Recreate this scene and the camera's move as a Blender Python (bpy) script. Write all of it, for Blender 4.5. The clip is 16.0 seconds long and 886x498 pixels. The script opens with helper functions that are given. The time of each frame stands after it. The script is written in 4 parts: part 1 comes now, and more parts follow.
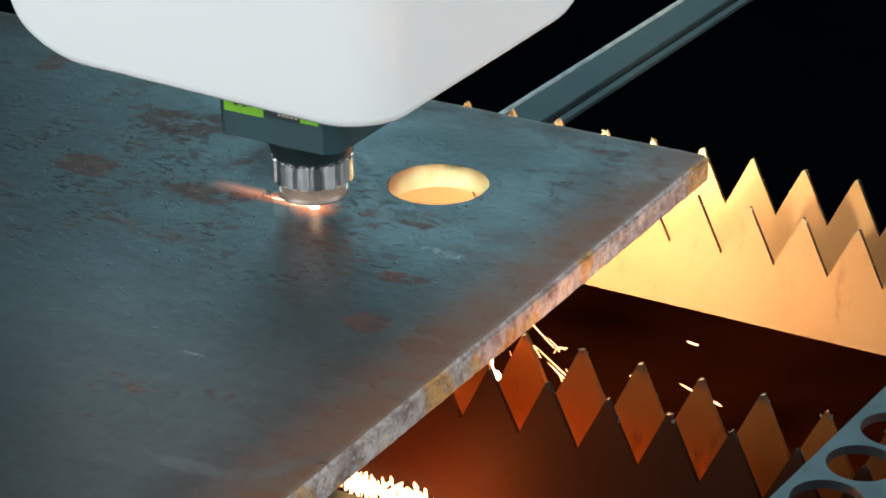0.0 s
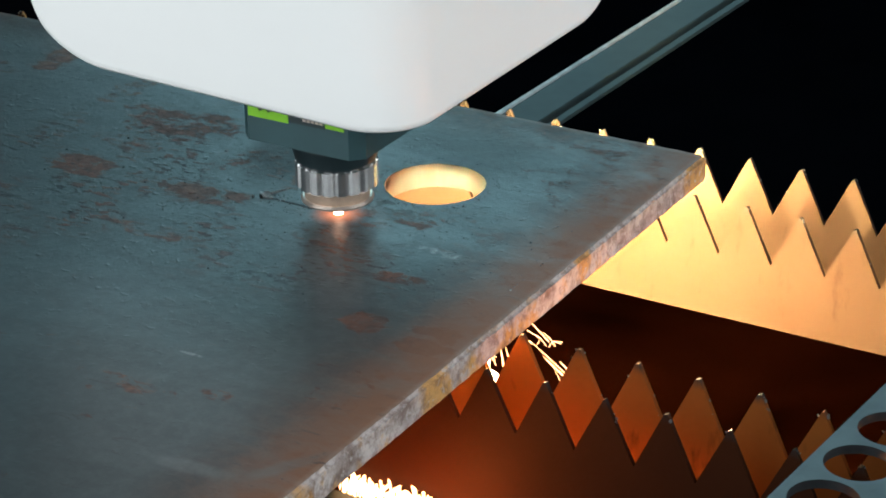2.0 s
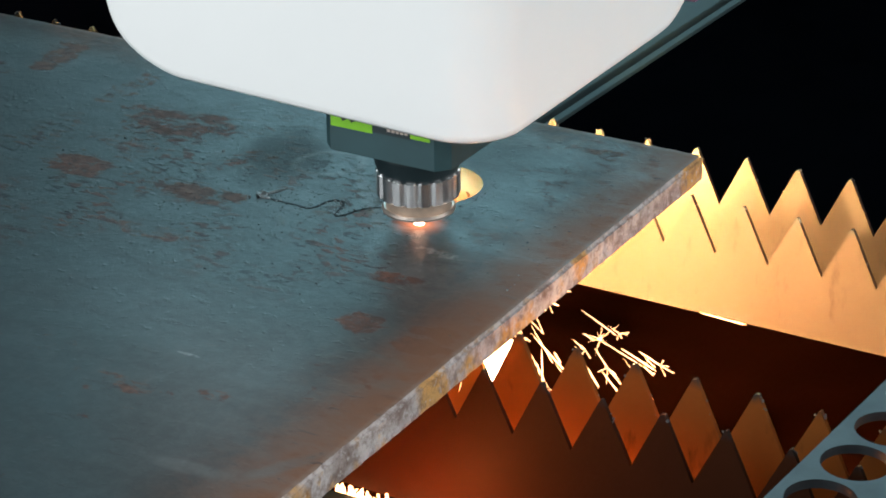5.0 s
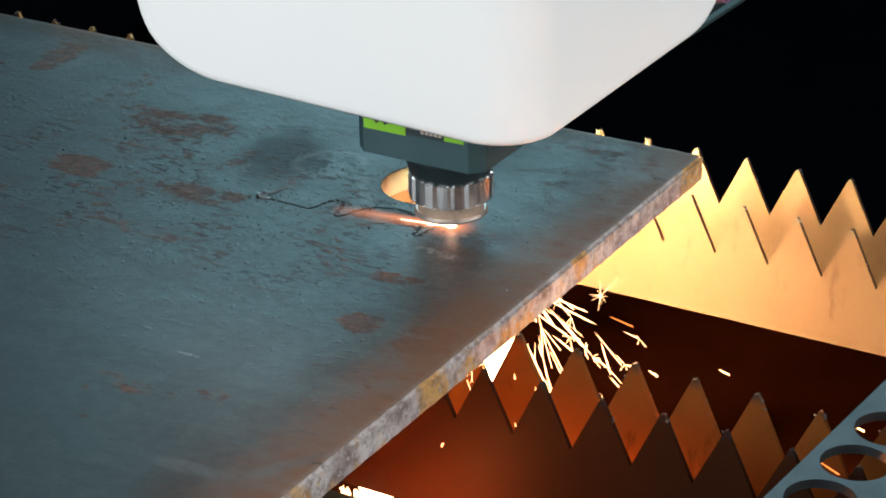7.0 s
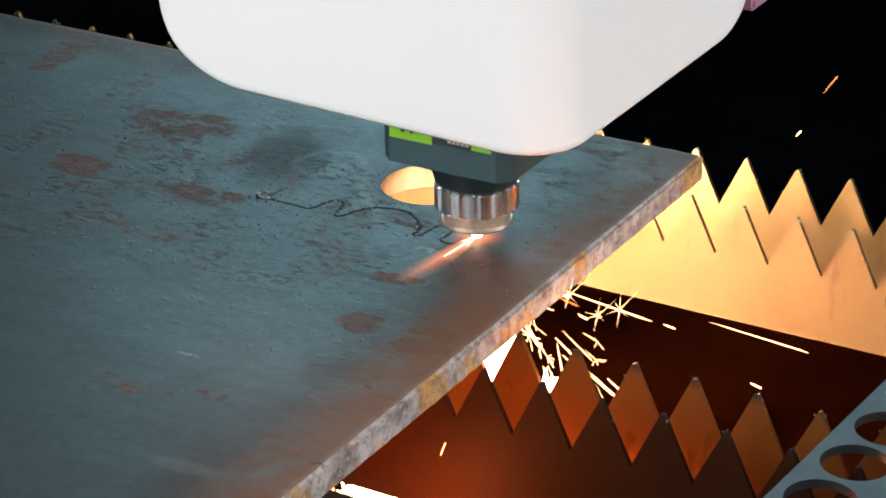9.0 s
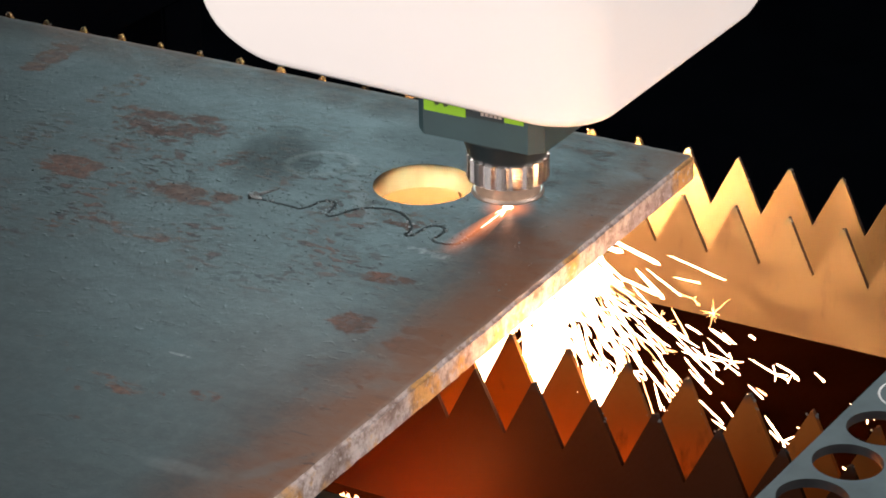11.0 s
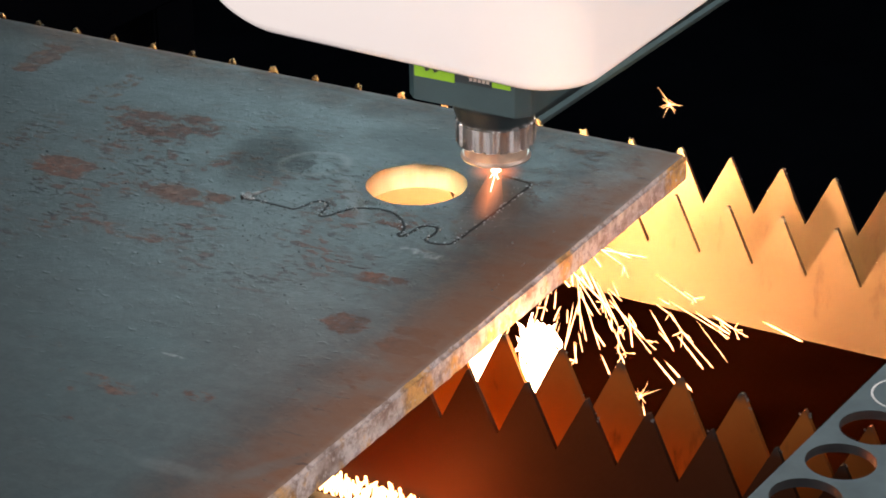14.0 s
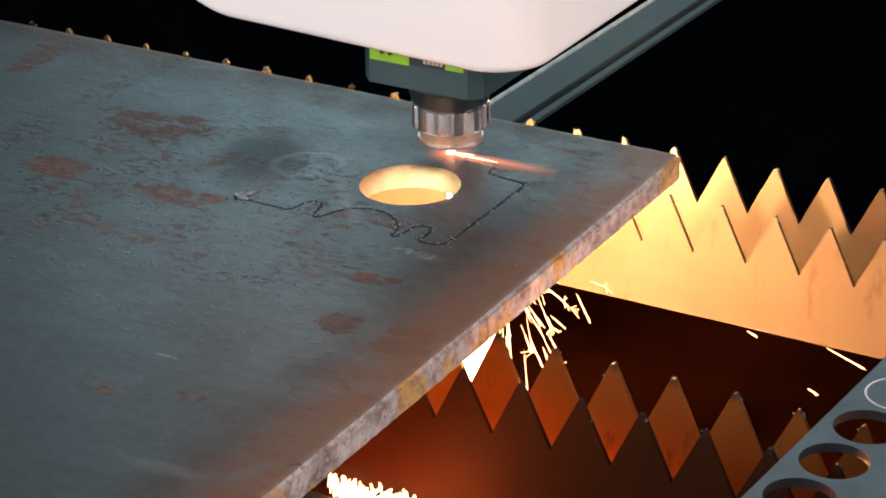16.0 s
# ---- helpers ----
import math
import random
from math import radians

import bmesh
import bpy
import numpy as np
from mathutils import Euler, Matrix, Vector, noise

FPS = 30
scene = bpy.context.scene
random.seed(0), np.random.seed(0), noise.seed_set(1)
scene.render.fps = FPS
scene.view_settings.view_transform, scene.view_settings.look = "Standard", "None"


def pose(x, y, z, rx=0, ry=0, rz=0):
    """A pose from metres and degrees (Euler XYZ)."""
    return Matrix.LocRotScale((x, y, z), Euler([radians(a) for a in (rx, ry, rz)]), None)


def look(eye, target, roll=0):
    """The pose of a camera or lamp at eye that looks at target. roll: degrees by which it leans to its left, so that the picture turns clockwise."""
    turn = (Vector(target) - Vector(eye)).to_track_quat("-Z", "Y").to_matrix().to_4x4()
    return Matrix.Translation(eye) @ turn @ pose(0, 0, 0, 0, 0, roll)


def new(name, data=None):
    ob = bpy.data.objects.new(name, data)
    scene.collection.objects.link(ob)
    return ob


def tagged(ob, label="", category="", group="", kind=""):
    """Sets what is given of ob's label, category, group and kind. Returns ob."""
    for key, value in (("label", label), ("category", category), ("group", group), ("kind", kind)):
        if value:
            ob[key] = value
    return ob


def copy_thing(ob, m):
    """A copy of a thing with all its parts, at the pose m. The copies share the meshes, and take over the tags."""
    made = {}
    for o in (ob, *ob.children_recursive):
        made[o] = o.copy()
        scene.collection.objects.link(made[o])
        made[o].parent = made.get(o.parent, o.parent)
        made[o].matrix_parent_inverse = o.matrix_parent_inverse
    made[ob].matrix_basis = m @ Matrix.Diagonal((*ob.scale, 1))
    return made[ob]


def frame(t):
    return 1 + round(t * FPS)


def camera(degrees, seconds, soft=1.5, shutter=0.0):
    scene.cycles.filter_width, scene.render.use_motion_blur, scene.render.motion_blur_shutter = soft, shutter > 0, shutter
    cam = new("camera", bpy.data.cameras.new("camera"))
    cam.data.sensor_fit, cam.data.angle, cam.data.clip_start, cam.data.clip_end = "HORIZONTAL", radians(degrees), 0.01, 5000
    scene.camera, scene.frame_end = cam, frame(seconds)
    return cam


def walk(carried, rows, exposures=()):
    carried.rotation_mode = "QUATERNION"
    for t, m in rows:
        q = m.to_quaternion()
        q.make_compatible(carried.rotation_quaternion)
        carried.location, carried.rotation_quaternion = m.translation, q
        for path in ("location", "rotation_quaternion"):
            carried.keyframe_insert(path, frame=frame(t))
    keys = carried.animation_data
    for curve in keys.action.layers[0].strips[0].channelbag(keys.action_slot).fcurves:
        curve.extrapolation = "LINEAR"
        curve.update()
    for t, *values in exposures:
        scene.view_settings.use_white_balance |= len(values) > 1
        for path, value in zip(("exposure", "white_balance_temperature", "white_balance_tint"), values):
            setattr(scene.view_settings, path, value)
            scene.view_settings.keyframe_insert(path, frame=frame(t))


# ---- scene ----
# ---- camera ----
EYE = (0.42491, -0.95964, 0.44365)


def view(yaw):
    """The camera stands still and pans a little about the upright axis."""
    return (Matrix.Translation(EYE) @ Matrix.Rotation(radians(yaw), 4, "Z")
            @ Matrix.Rotation(radians(90 - 25.2533), 4, "X") @ Matrix.Rotation(radians(-0.9767), 4, "Z"))


cam = camera(21.38, 16.0, soft=1.8)
PAN = [(0, 30.981), (0.5, 30.981), (1, 30.936), (1.5, 30.892), (2, 30.906), (2.5, 30.877), (3, 30.884), (3.5, 30.862),
       (4, 30.839), (6.5, 30.817), (7, 30.817), (7.5, 30.824), (8, 30.817), (8.5, 30.817), (9, 30.815), (11.5, 30.563),
       (12, 30.548), (12.5, 30.488), (13, 30.45), (13.5, 30.443), (14, 30.406), (14.5, 30.353), (15, 30.331),
       (15.5, 30.249), (16, 30.234)]
walk(cam, [(t, view(a)) for t, a in PAN],
     [(0, -0.18, 6500, 10), (4, -0.10, 6550, 11), (9.2, 0.0, 6900, 18), (11.3, 0.07, 8050, 29), (12.5, 0.07, 8250, 30), (13.2, 0.01, 7700, 28), (14.6, 0.0, 8000, 33), (15.5, 0.05, 8100, 35), (16, -0.07, 7500, 30)])

# ---- light ----
world = bpy.data.worlds.new("workshop")
scene.world = world
world.use_nodes = True
world.node_tree.nodes["Background"].inputs[0].default_value = (0.35, 0.62, 0.75, 1)
world.node_tree.nodes["Background"].inputs[1].default_value = 0.03
scene.view_settings.exposure = 0.0


def lamp(name, kind, at, target, power, color, size=0.1):
    data = bpy.data.lights.new(name, kind)
    data.energy, data.color = power, color
    if kind == "AREA":
        data.shape, data.size = "SQUARE", size
    else:
        data.shadow_soft_size = size
    ob = new(name, data)
    ob.matrix_world = look(at, target)
    return ob


# unseen soft lamps added: two even out the hood, one sheens the plate
lamp("added_fill", "AREA", (-0.75, -2.40, 0.95), (-0.05, -0.05, 0.1), 98, (0.90, 0.97, 1.0), 3.0)
lamp("added_fill", "AREA", (2.55, 0.25, 0.90), (-0.05, -0.05, 0.1), 88, (0.90, 0.97, 1.0), 3.0)
lamp("added_fill", "AREA", (-1.55, 2.65, 1.22), (-0.1, -0.1, 0), 21.5, (0.40, 0.80, 0.93), 1.4)
# unseen static lamps added under the plate and between slats for firelight
HOT_FIRE, FIRE, GOLD_FIRE = (1.0, 0.42, 0.19), (1.0, 0.23, 0.045), (1.0, 0.66, 0.29)
for at, power, color in (((-0.030, -0.110, -0.030), 8, HOT_FIRE), ((-0.145, -0.120, -0.022), 9, GOLD_FIRE), ((-0.030, -0.172, -0.029), 36, GOLD_FIRE),
                         ((-0.040, -0.0110, -0.024), 13.0, GOLD_FIRE), ((-0.025, -0.060, -0.030), 0.6, GOLD_FIRE), ((-0.06, -0.2010, -0.080), 0.17, FIRE), ((0.010, -0.2010, -0.081), 0.16, FIRE),
                         ((0.065, -0.2010, -0.081), 0.13, FIRE), ((-0.020, -0.258, -0.083), 0.55, FIRE)):
    lamp("fire_fill", "POINT", at, (0, 0, 0), power, color, 0.004)

# ---- materials ----


def material(name, color=(0.5, 0.5, 0.5), rough=0.5, metal=0.0):
    m = bpy.data.materials.new(name)
    m.use_nodes = True
    n, l = m.node_tree.nodes, m.node_tree.links
    b = n["Principled BSDF"]
    b.inputs["Base Color"].default_value = (*color, 1)
    b.inputs["Roughness"].default_value = rough
    b.inputs["Metallic"].default_value = metal
    return m, n, l, b


def noise_of(n, l, scale, detail=6.0, rough=0.6, stretch=(1, 1, 1), distortion=0.0):
    co = n.new("ShaderNodeTexCoord")
    mp = n.new("ShaderNodeMapping")
    mp.inputs["Scale"].default_value = stretch
    t = n.new("ShaderNodeTexNoise")
    t.inputs["Scale"].default_value = scale
    t.inputs["Detail"].default_value = detail
    t.inputs["Roughness"].default_value = rough
    t.inputs["Distortion"].default_value = distortion
    l.new(co.outputs["Object"], mp.inputs["Vector"])
    l.new(mp.outputs["Vector"], t.inputs["Vector"])
    return t.outputs["Fac"]


def ramp(n, l, fac, stops):
    r = n.new("ShaderNodeValToRGB")
    e = r.color_ramp.elements
    while len(e) < len(stops):
        e.new(0.5)
    for k, (p, c) in zip(e, stops):
        k.position = p
        k.color = (*c, 1) if len(c) == 3 else c
    l.new(fac, r.inputs["Fac"])
    return r.outputs["Color"]


def mixed(n, l, fac, a, b, kind="MIX"):
    m = n.new("ShaderNodeMix")
    m.data_type, m.blend_type = "RGBA", kind
    for sock, v in ((m.inputs[0], fac), (m.inputs[6], a), (m.inputs[7], b)):
        if isinstance(v, (int, float)):
            sock.default_value = v
        elif isinstance(v, tuple):
            sock.default_value = (*v, 1)
        else:
            l.new(v, sock)
    return m.outputs[2]


def bumped(n, l, b, fac, strength, distance):
    k = n.new("ShaderNodeBump")
    k.inputs["Strength"].default_value = strength
    k.inputs["Distance"].default_value = distance
    l.new(fac, k.inputs["Height"])
    l.new(k.outputs["Normal"], b.inputs["Normal"])


G = lambda v: (v, v, v)


def near_band(n, l, axis, lo, hi):
    """1 where the object's coordinate is at hi, 0 at lo."""
    co = n.new("ShaderNodeTexCoord")
    sp = n.new("ShaderNodeSeparateXYZ")
    mr = n.new("ShaderNodeMapRange")
    l.new(co.outputs["Object"], sp.inputs[0])
    l.new(sp.outputs[axis], mr.inputs[0])
    mr.inputs[1].default_value, mr.inputs[2].default_value = lo, hi
    return mr.outputs[0]


def blot(n, l, x, y, rx, ry, wobble, turn=0.0):
    """A soft-edged patch round a point of the plate."""
    co = n.new("ShaderNodeTexCoord")
    mp = n.new("ShaderNodeMapping")
    mp.vector_type = "TEXTURE"
    mp.inputs["Location"].default_value = (x, y, 0)
    mp.inputs["Rotation"].default_value = (0, 0, radians(turn))
    mp.inputs["Scale"].default_value = (rx, ry, 1)
    l.new(co.outputs["Object"], mp.inputs["Vector"])
    ln = n.new("ShaderNodeVectorMath")
    ln.operation = "LENGTH"
    l.new(mp.outputs[0], ln.inputs[0])
    ad = n.new("ShaderNodeMath")
    ad.operation = "MULTIPLY_ADD"
    l.new(wobble, ad.inputs[0])
    ad.inputs[1].default_value = 1.6
    l.new(ln.outputs["Value"], ad.inputs[2])
    return ramp_range(n, l, ad.outputs[0], 2.0, 1.45)


def ring_mark(n, l, x, y, rx, ry, turn, width):
    """A soft-edged ring on the plate."""
    co, mp, ln = n.new("ShaderNodeTexCoord"), n.new("ShaderNodeMapping"), n.new("ShaderNodeVectorMath")
    mp.vector_type = "TEXTURE"
    mp.inputs["Location"].default_value = (x, y, 0)
    mp.inputs["Rotation"].default_value = (0, 0, radians(turn))
    mp.inputs["Scale"].default_value = (rx, ry, 1)
    ln.operation = "LENGTH"
    l.new(co.outputs["Object"], mp.inputs["Vector"])
    l.new(mp.outputs[0], ln.inputs[0])
    off, size = n.new("ShaderNodeMath"), n.new("ShaderNodeMath")
    off.operation, size.operation = "SUBTRACT", "ABSOLUTE"
    l.new(ln.outputs["Value"], off.inputs[0])
    off.inputs[1].default_value = 1.0
    l.new(off.outputs[0], size.inputs[0])
    return ramp_range(n, l, size.outputs[0], width, 0.0)


def ramp_range(n, l, value, zero, one):
    mr = n.new("ShaderNodeMapRange")
    l.new(value, mr.inputs[0])
    mr.inputs[1].default_value, mr.inputs[2].default_value = zero, one
    return mr.outputs[0]


def mill_scale():
    m, n, l, b = material("mill_scale_steel", rough=0.42)
    big = noise_of(n, l, 7, 5, 0.6, (1, 1.5, 1), 0.5)
    mid = noise_of(n, l, 30, 6, 0.65, (1, 1.8, 1), 0.4)
    fine = noise_of(n, l, 160, 8, 0.75)
    tiny = noise_of(n, l, 520, 4, 0.7)
    base = mixed(n, l, ramp(n, l, big, [(0.32, G(0)), (0.66, G(1))]), (0.018, 0.031, 0.035), (0.033, 0.048, 0.053))
    base = mixed(n, l, ramp(n, l, mid, [(0.40, G(0)), (0.62, G(0.55))]), base, (0.021, 0.029, 0.032))
    base = mixed(n, l, ramp(n, l, fine, [(0.45, G(0)), (0.70, G(0.5))]), base, (0.075, 0.090, 0.095))
    zone = ramp(n, l, noise_of(n, l, 13, 4, 0.6, (1, 1.6, 1), 0.6), [(0.56, G(0)), (0.68, G(0.8))])
    band = mixed(n, l, 1.0, near_band(n, l, 0, -0.050, -0.004), ramp(n, l, mid, [(0.36, G(0.1)), (0.52, G(1))]), "MULTIPLY")
    rust = mixed(n, l, 1.0, mixed(n, l, 1.0, zone, G(0.60), "MULTIPLY"), mixed(n, l, 1.0, band, G(0.42), "MULTIPLY"), "LIGHTEN")
    for x, y, rx, ry, k in ((-0.250, -0.086, 0.040, 0.022, 0.8), (-0.364, -0.039, 0.012, 0.028, 0.9), (-0.259, -0.152, 0.022, 0.014, 0.9),
                            (-0.186, -0.154, 0.028, 0.012, 0.9), (-0.051, -0.229, 0.011, 0.012, 0.9), (-0.103, -0.320, 0.026, 0.007, 0.6),
                            (-0.018, -0.229, 0.013, 0.020, 0.9), (-0.026, -0.040, 0.055, 0.060, 0.45), (-0.182, -0.199, 0.030, 0.007, 0.7),
                            (-0.068, -0.311, 0.009, 0.006, 0.6), (-0.059, -0.188, 0.016, 0.007, 0.8), (-0.300, -0.060, 0.010, 0.030, 0.6)):
        patch = blot(n, l, x, y, rx, ry, mid)
        rust = mixed(n, l, 1.0, rust, mixed(n, l, 1.0, patch, G(k * 0.74), "MULTIPLY"), "LIGHTEN")
    ragged = n.new("ShaderNodeMath")
    ragged.operation = "MULTIPLY_ADD"
    l.new(noise_of(n, l, 70, 8, 0.74, (1, 1.7, 1), 0.5), ragged.inputs[0])
    ragged.inputs[1].default_value = 2.6
    l.new(rust, ragged.inputs[2])
    rust = ramp_range(n, l, ragged.outputs[0], 1.72, 1.92)
    col = mixed(n, l, mixed(n, l, 1.0, rust, ramp(n, l, tiny, [(0.3, G(0.55)), (0.65, G(0.95))]), "MULTIPLY"), base, mixed(n, l, ramp(n, l, fine, [(0.35, G(0)), (0.65, G(1))]), (0.055, 0.026, 0.018), mixed(n, l, ramp(n, l, big, [(0.42, G(0)), (0.58, G(1))]), (0.210, 0.078, 0.044), (0.210, 0.112, 0.080))))
    # brown rim, deepened for warm spark light mirrored near the edge
    rim = near_band(n, l, 0, -0.036, -0.003)
    dark_band = mixed(n, l, 1.0, near_band(n, l, 0, -0.062, -0.040), ramp(n, l, mid, [(0.35, G(0.25)), (0.6, G(0.8))]), "MULTIPLY")
    col = mixed(n, l, dark_band, col, mixed(n, l, 0.8, col, (0.010, 0.015, 0.019)))
    col = mixed(n, l, mixed(n, l, 1.0, rim, ramp(n, l, mid, [(0.3, G(0.45)), (0.6, G(0.9))]), "MULTIPLY"), col, (0.260, 0.108, 0.048))
    # pale lip paints the light that the rounded edge catches
    lip = mixed(n, l, 1.0, near_band(n, l, 0, -0.0042, -0.0014), near_band(n, l, 1, -0.0050, -0.0016), "LIGHTEN")
    col = mixed(n, l, mixed(n, l, 1.0, lip, ramp(n, l, fine, [(0.3, G(0.5)), (0.6, G(0.95))]), "MULTIPLY"), col, (0.30, 0.245, 0.21))
    flake = mixed(n, l, 1.0, ramp(n, l, noise_of(n, l, 60, 7, 0.65, (1, 2.6, 1), 0.5), [(0.60, G(0)), (0.64, G(1))]),
                  ramp(n, l, noise_of(n, l, 10, 3, 0.5), [(0.42, G(0)), (0.55, G(1))]), "MULTIPLY")
    col = mixed(n, l, mixed(n, l, 1.0, flake, G(0.8), "MULTIPLY"), col, (0.022, 0.026, 0.028))
    fleck = mixed(n, l, 1.0, ramp(n, l, noise_of(n, l, 125, 5, 0.6, (1, 2.0, 1), 0.4), [(0.525, G(0)), (0.56, G(1))]),
                  mixed(n, l, 1.0, blot(n, l, -0.20, -0.155, 0.13, 0.085, big), ramp(n, l, noise_of(n, l, 24, 3, 0.5), [(0.44, G(0)), (0.56, G(1))]), "MULTIPLY"), "MULTIPLY")
    col = mixed(n, l, mixed(n, l, 1.0, fleck, G(0.85), "MULTIPLY"), col, mixed(n, l, ramp(n, l, mid, [(0.42, G(0)), (0.58, G(1))]), (0.006, 0.007, 0.008), (0.130, 0.052, 0.032)))
    soot = ramp_range(n, l, blot(n, l, -0.1785, -0.098, 0.020, 0.034, mid, 20), 0.0, 1.15)
    soot2 = blot(n, l, -0.095, -0.050, 0.050, 0.026, big)
    col = mixed(n, l, mixed(n, l, 1.0, mixed(n, l, 1.0, soot, soot2, "LIGHTEN"), G(0.48), "MULTIPLY"), col, (0.013, 0.011, 0.010))
    sooty = mixed(n, l, 1.0, soot, mixed(n, l, 1.0, soot2, G(0.4), "MULTIPLY"), "LIGHTEN")
    scuff = mixed(n, l, 1.0, blot(n, l, -0.058, -0.157, 0.014, 0.0030, big), ramp(n, l, fine, [(0.46, G(0)), (0.6, G(0.5))]), "MULTIPLY")
    scuff2 = mixed(n, l, 1.0, blot(n, l, -0.0966, -0.2878, 0.0055, 0.0009, big), ramp(n, l, fine, [(0.42, G(0)), (0.6, G(0.6))]), "MULTIPLY")
    col = mixed(n, l, mixed(n, l, 1.0, scuff, scuff2, "LIGHTEN"), col, (0.36, 0.38, 0.37))
    matt = mixed(n, l, 1.0, mixed(n, l, 1.0, near_band(n, l, 0, -0.056, -0.010), near_band(n, l, 1, -0.040, -0.004), "LIGHTEN"),
                 ramp(n, l, mid, [(0.32, G(0.35)), (0.56, G(0.85))]), "MULTIPLY")
    col = mixed(n, l, mixed(n, l, 1.0, matt, ramp(n, l, fine, [(0.36, G(0.25)), (0.58, G(0.8))]), "MULTIPLY"), col, (0.150, 0.070, 0.040))
    ring = mixed(n, l, 1.0, ring_mark(n, l, -0.1540, -0.0945, 0.0165, 0.0135, 40, 0.22), mixed(n, l, 1.0, blot(n, l, -0.146, -0.080, 0.036, 0.036, big), ramp(n, l, mid, [(0.34, G(0.4)), (0.58, G(0.95))]), "MULTIPLY"), "MULTIPLY")
    smear = mixed(n, l, 1.0, blot(n, l, -0.114, -0.122, 0.032, 0.0040, big, -49), G(0.42), "MULTIPLY")
    col = mixed(n, l, mixed(n, l, 1.0, ring, smear, "LIGHTEN"), col, (0.135, 0.140, 0.138))
    wiped = mixed(n, l, 1.0, blot(n, l, -0.012, -0.3414, 0.0198, 0.0045, big, 59.7), blot(n, l, -0.0423, -0.3607, 0.0185, 0.0045, big, 3.6), "LIGHTEN")
    col = mixed(n, l, mixed(n, l, 1.0, wiped, ramp(n, l, fine, [(0.3, G(0.25)), (0.65, G(0.6))]), "MULTIPLY"), col, (0.105, 0.115, 0.118))
    stain = mixed(n, l, 1.0, blot(n, l, -0.425, -0.016, 0.040, 0.020, mid), G(0.75), "MULTIPLY")
    col = mixed(n, l, stain, col, (0.014, 0.011, 0.010))
    l.new(col, b.inputs["Base Color"])
    gloss = mixed(n, l, rust, ramp(n, l, mid, [(0.3, G(0.33)), (0.7, G(0.45))]), G(0.58))
    gloss = mixed(n, l, mixed(n, l, 1.0, matt, G(0.8), "MULTIPLY"), gloss, G(0.62))
    l.new(mixed(n, l, mixed(n, l, 1.0, mixed(n, l, 1.0, sooty, fleck, "LIGHTEN"), G(0.5), "MULTIPLY"), gloss, G(0.65)), b.inputs["Roughness"])
    l.new(mixed(n, l, matt, mixed(n, l, rust, mixed(n, l, mixed(n, l, 1.0, sooty, fleck, "LIGHTEN"), G(0.75), G(0.48)), G(0.42)), G(0.38)), b.inputs["Specular IOR Level"])
    pits = ramp(n, l, noise_of(n, l, 210, 3, 0.5, (1, 1.4, 1), 0.3), [(0.62, G(0)), (0.72, G(1))])
    relief = mixed(n, l, 0.5, mixed(n, l, 0.15, fine, tiny), mixed(n, l, 0.5, mixed(n, l, 0.5, mixed(n, l, 1.0, flake, fleck, "LIGHTEN"), mixed(n, l, 0.45, mid, rust)), pits))
    scaled = near_band(n, l, 1, -0.32, -0.20)
    bumped(n, l, b, mixed(n, l, ramp_range(n, l, scaled, -0.25, 1.0), G(0.45), relief), 0.7, 0.0010)
    return m


def rusty_edge():
    m, n, l, b = material("rusty_sheared_edge", rough=0.75)
    a = noise_of(n, l, 45, 6, 0.65)
    c = noise_of(n, l, 160, 5, 0.7)
    col = ramp(n, l, a, [(0.3, (0.15, 0.10, 0.08)), (0.46, (0.40, 0.34, 0.32)), (0.58, (0.58, 0.52, 0.50)), (0.68, (0.58, 0.33, 0.10))])
    col = mixed(n, l, ramp(n, l, noise_of(n, l, 26, 4, 0.55), [(0.52, G(0)), (0.58, G(0.9))]), col, (0.58, 0.30, 0.07))
    col = mixed(n, l, ramp(n, l, c, [(0.40, G(0.6)), (0.54, G(0))]), col, (0.13, 0.075, 0.055))
    col = mixed(n, l, ramp(n, l, noise_of(n, l, 260, 4, 0.6), [(0.56, G(0)), (0.64, G(0.7))]), col, (0.52, 0.48, 0.47))
    l.new(col, b.inputs["Base Color"])
    bumped(n, l, b, mixed(n, l, 0.5, a, c), 1.0, 0.0022)
    return m


def slat_steel(name, color, dark):
    m, n, l, b = material(name, rough=0.6)
    b.inputs["Specular IOR Level"].default_value = 0.05
    a = noise_of(n, l, 14, 5, 0.6)
    c = noise_of(n, l, 120, 5, 0.6, (1, 1, 0.3))
    col = mixed(n, l, ramp(n, l, a, [(0.35, G(0)), (0.7, G(1))]), color, dark)
    col = mixed(n, l, ramp(n, l, c, [(0.60, G(0)), (0.72, G(0.5))]), col, (0.011, 0.005, 0.0025))
    col = mixed(n, l, mixed(n, l, 1.0, near_band(n, l, 2, -0.0175, -0.0130), ramp(n, l, c, [(0.35, G(0.2)), (0.6, G(1))]), "MULTIPLY"), col, (0.012, 0.021, 0.023))
    l.new(col, b.inputs["Base Color"])
    bumped(n, l, b, c, 0.15, 0.0004)
    return m


def plain(name, color, rough, metal, scale=60.0, spread=0.25, bump=0.0):
    m, n, l, b = material(name, color, rough, metal)
    f = noise_of(n, l, scale, 6, 0.6)
    l.new(mixed(n, l, ramp(n, l, f, [(0.3, G(0)), (0.7, G(1))]), tuple(v * (1 - spread) for v in color), tuple(min(1, v * (1 + spread)) for v in color)), b.inputs["Base Color"])
    if bump:
        bumped(n, l, b, f, bump, 0.0004)
    return m


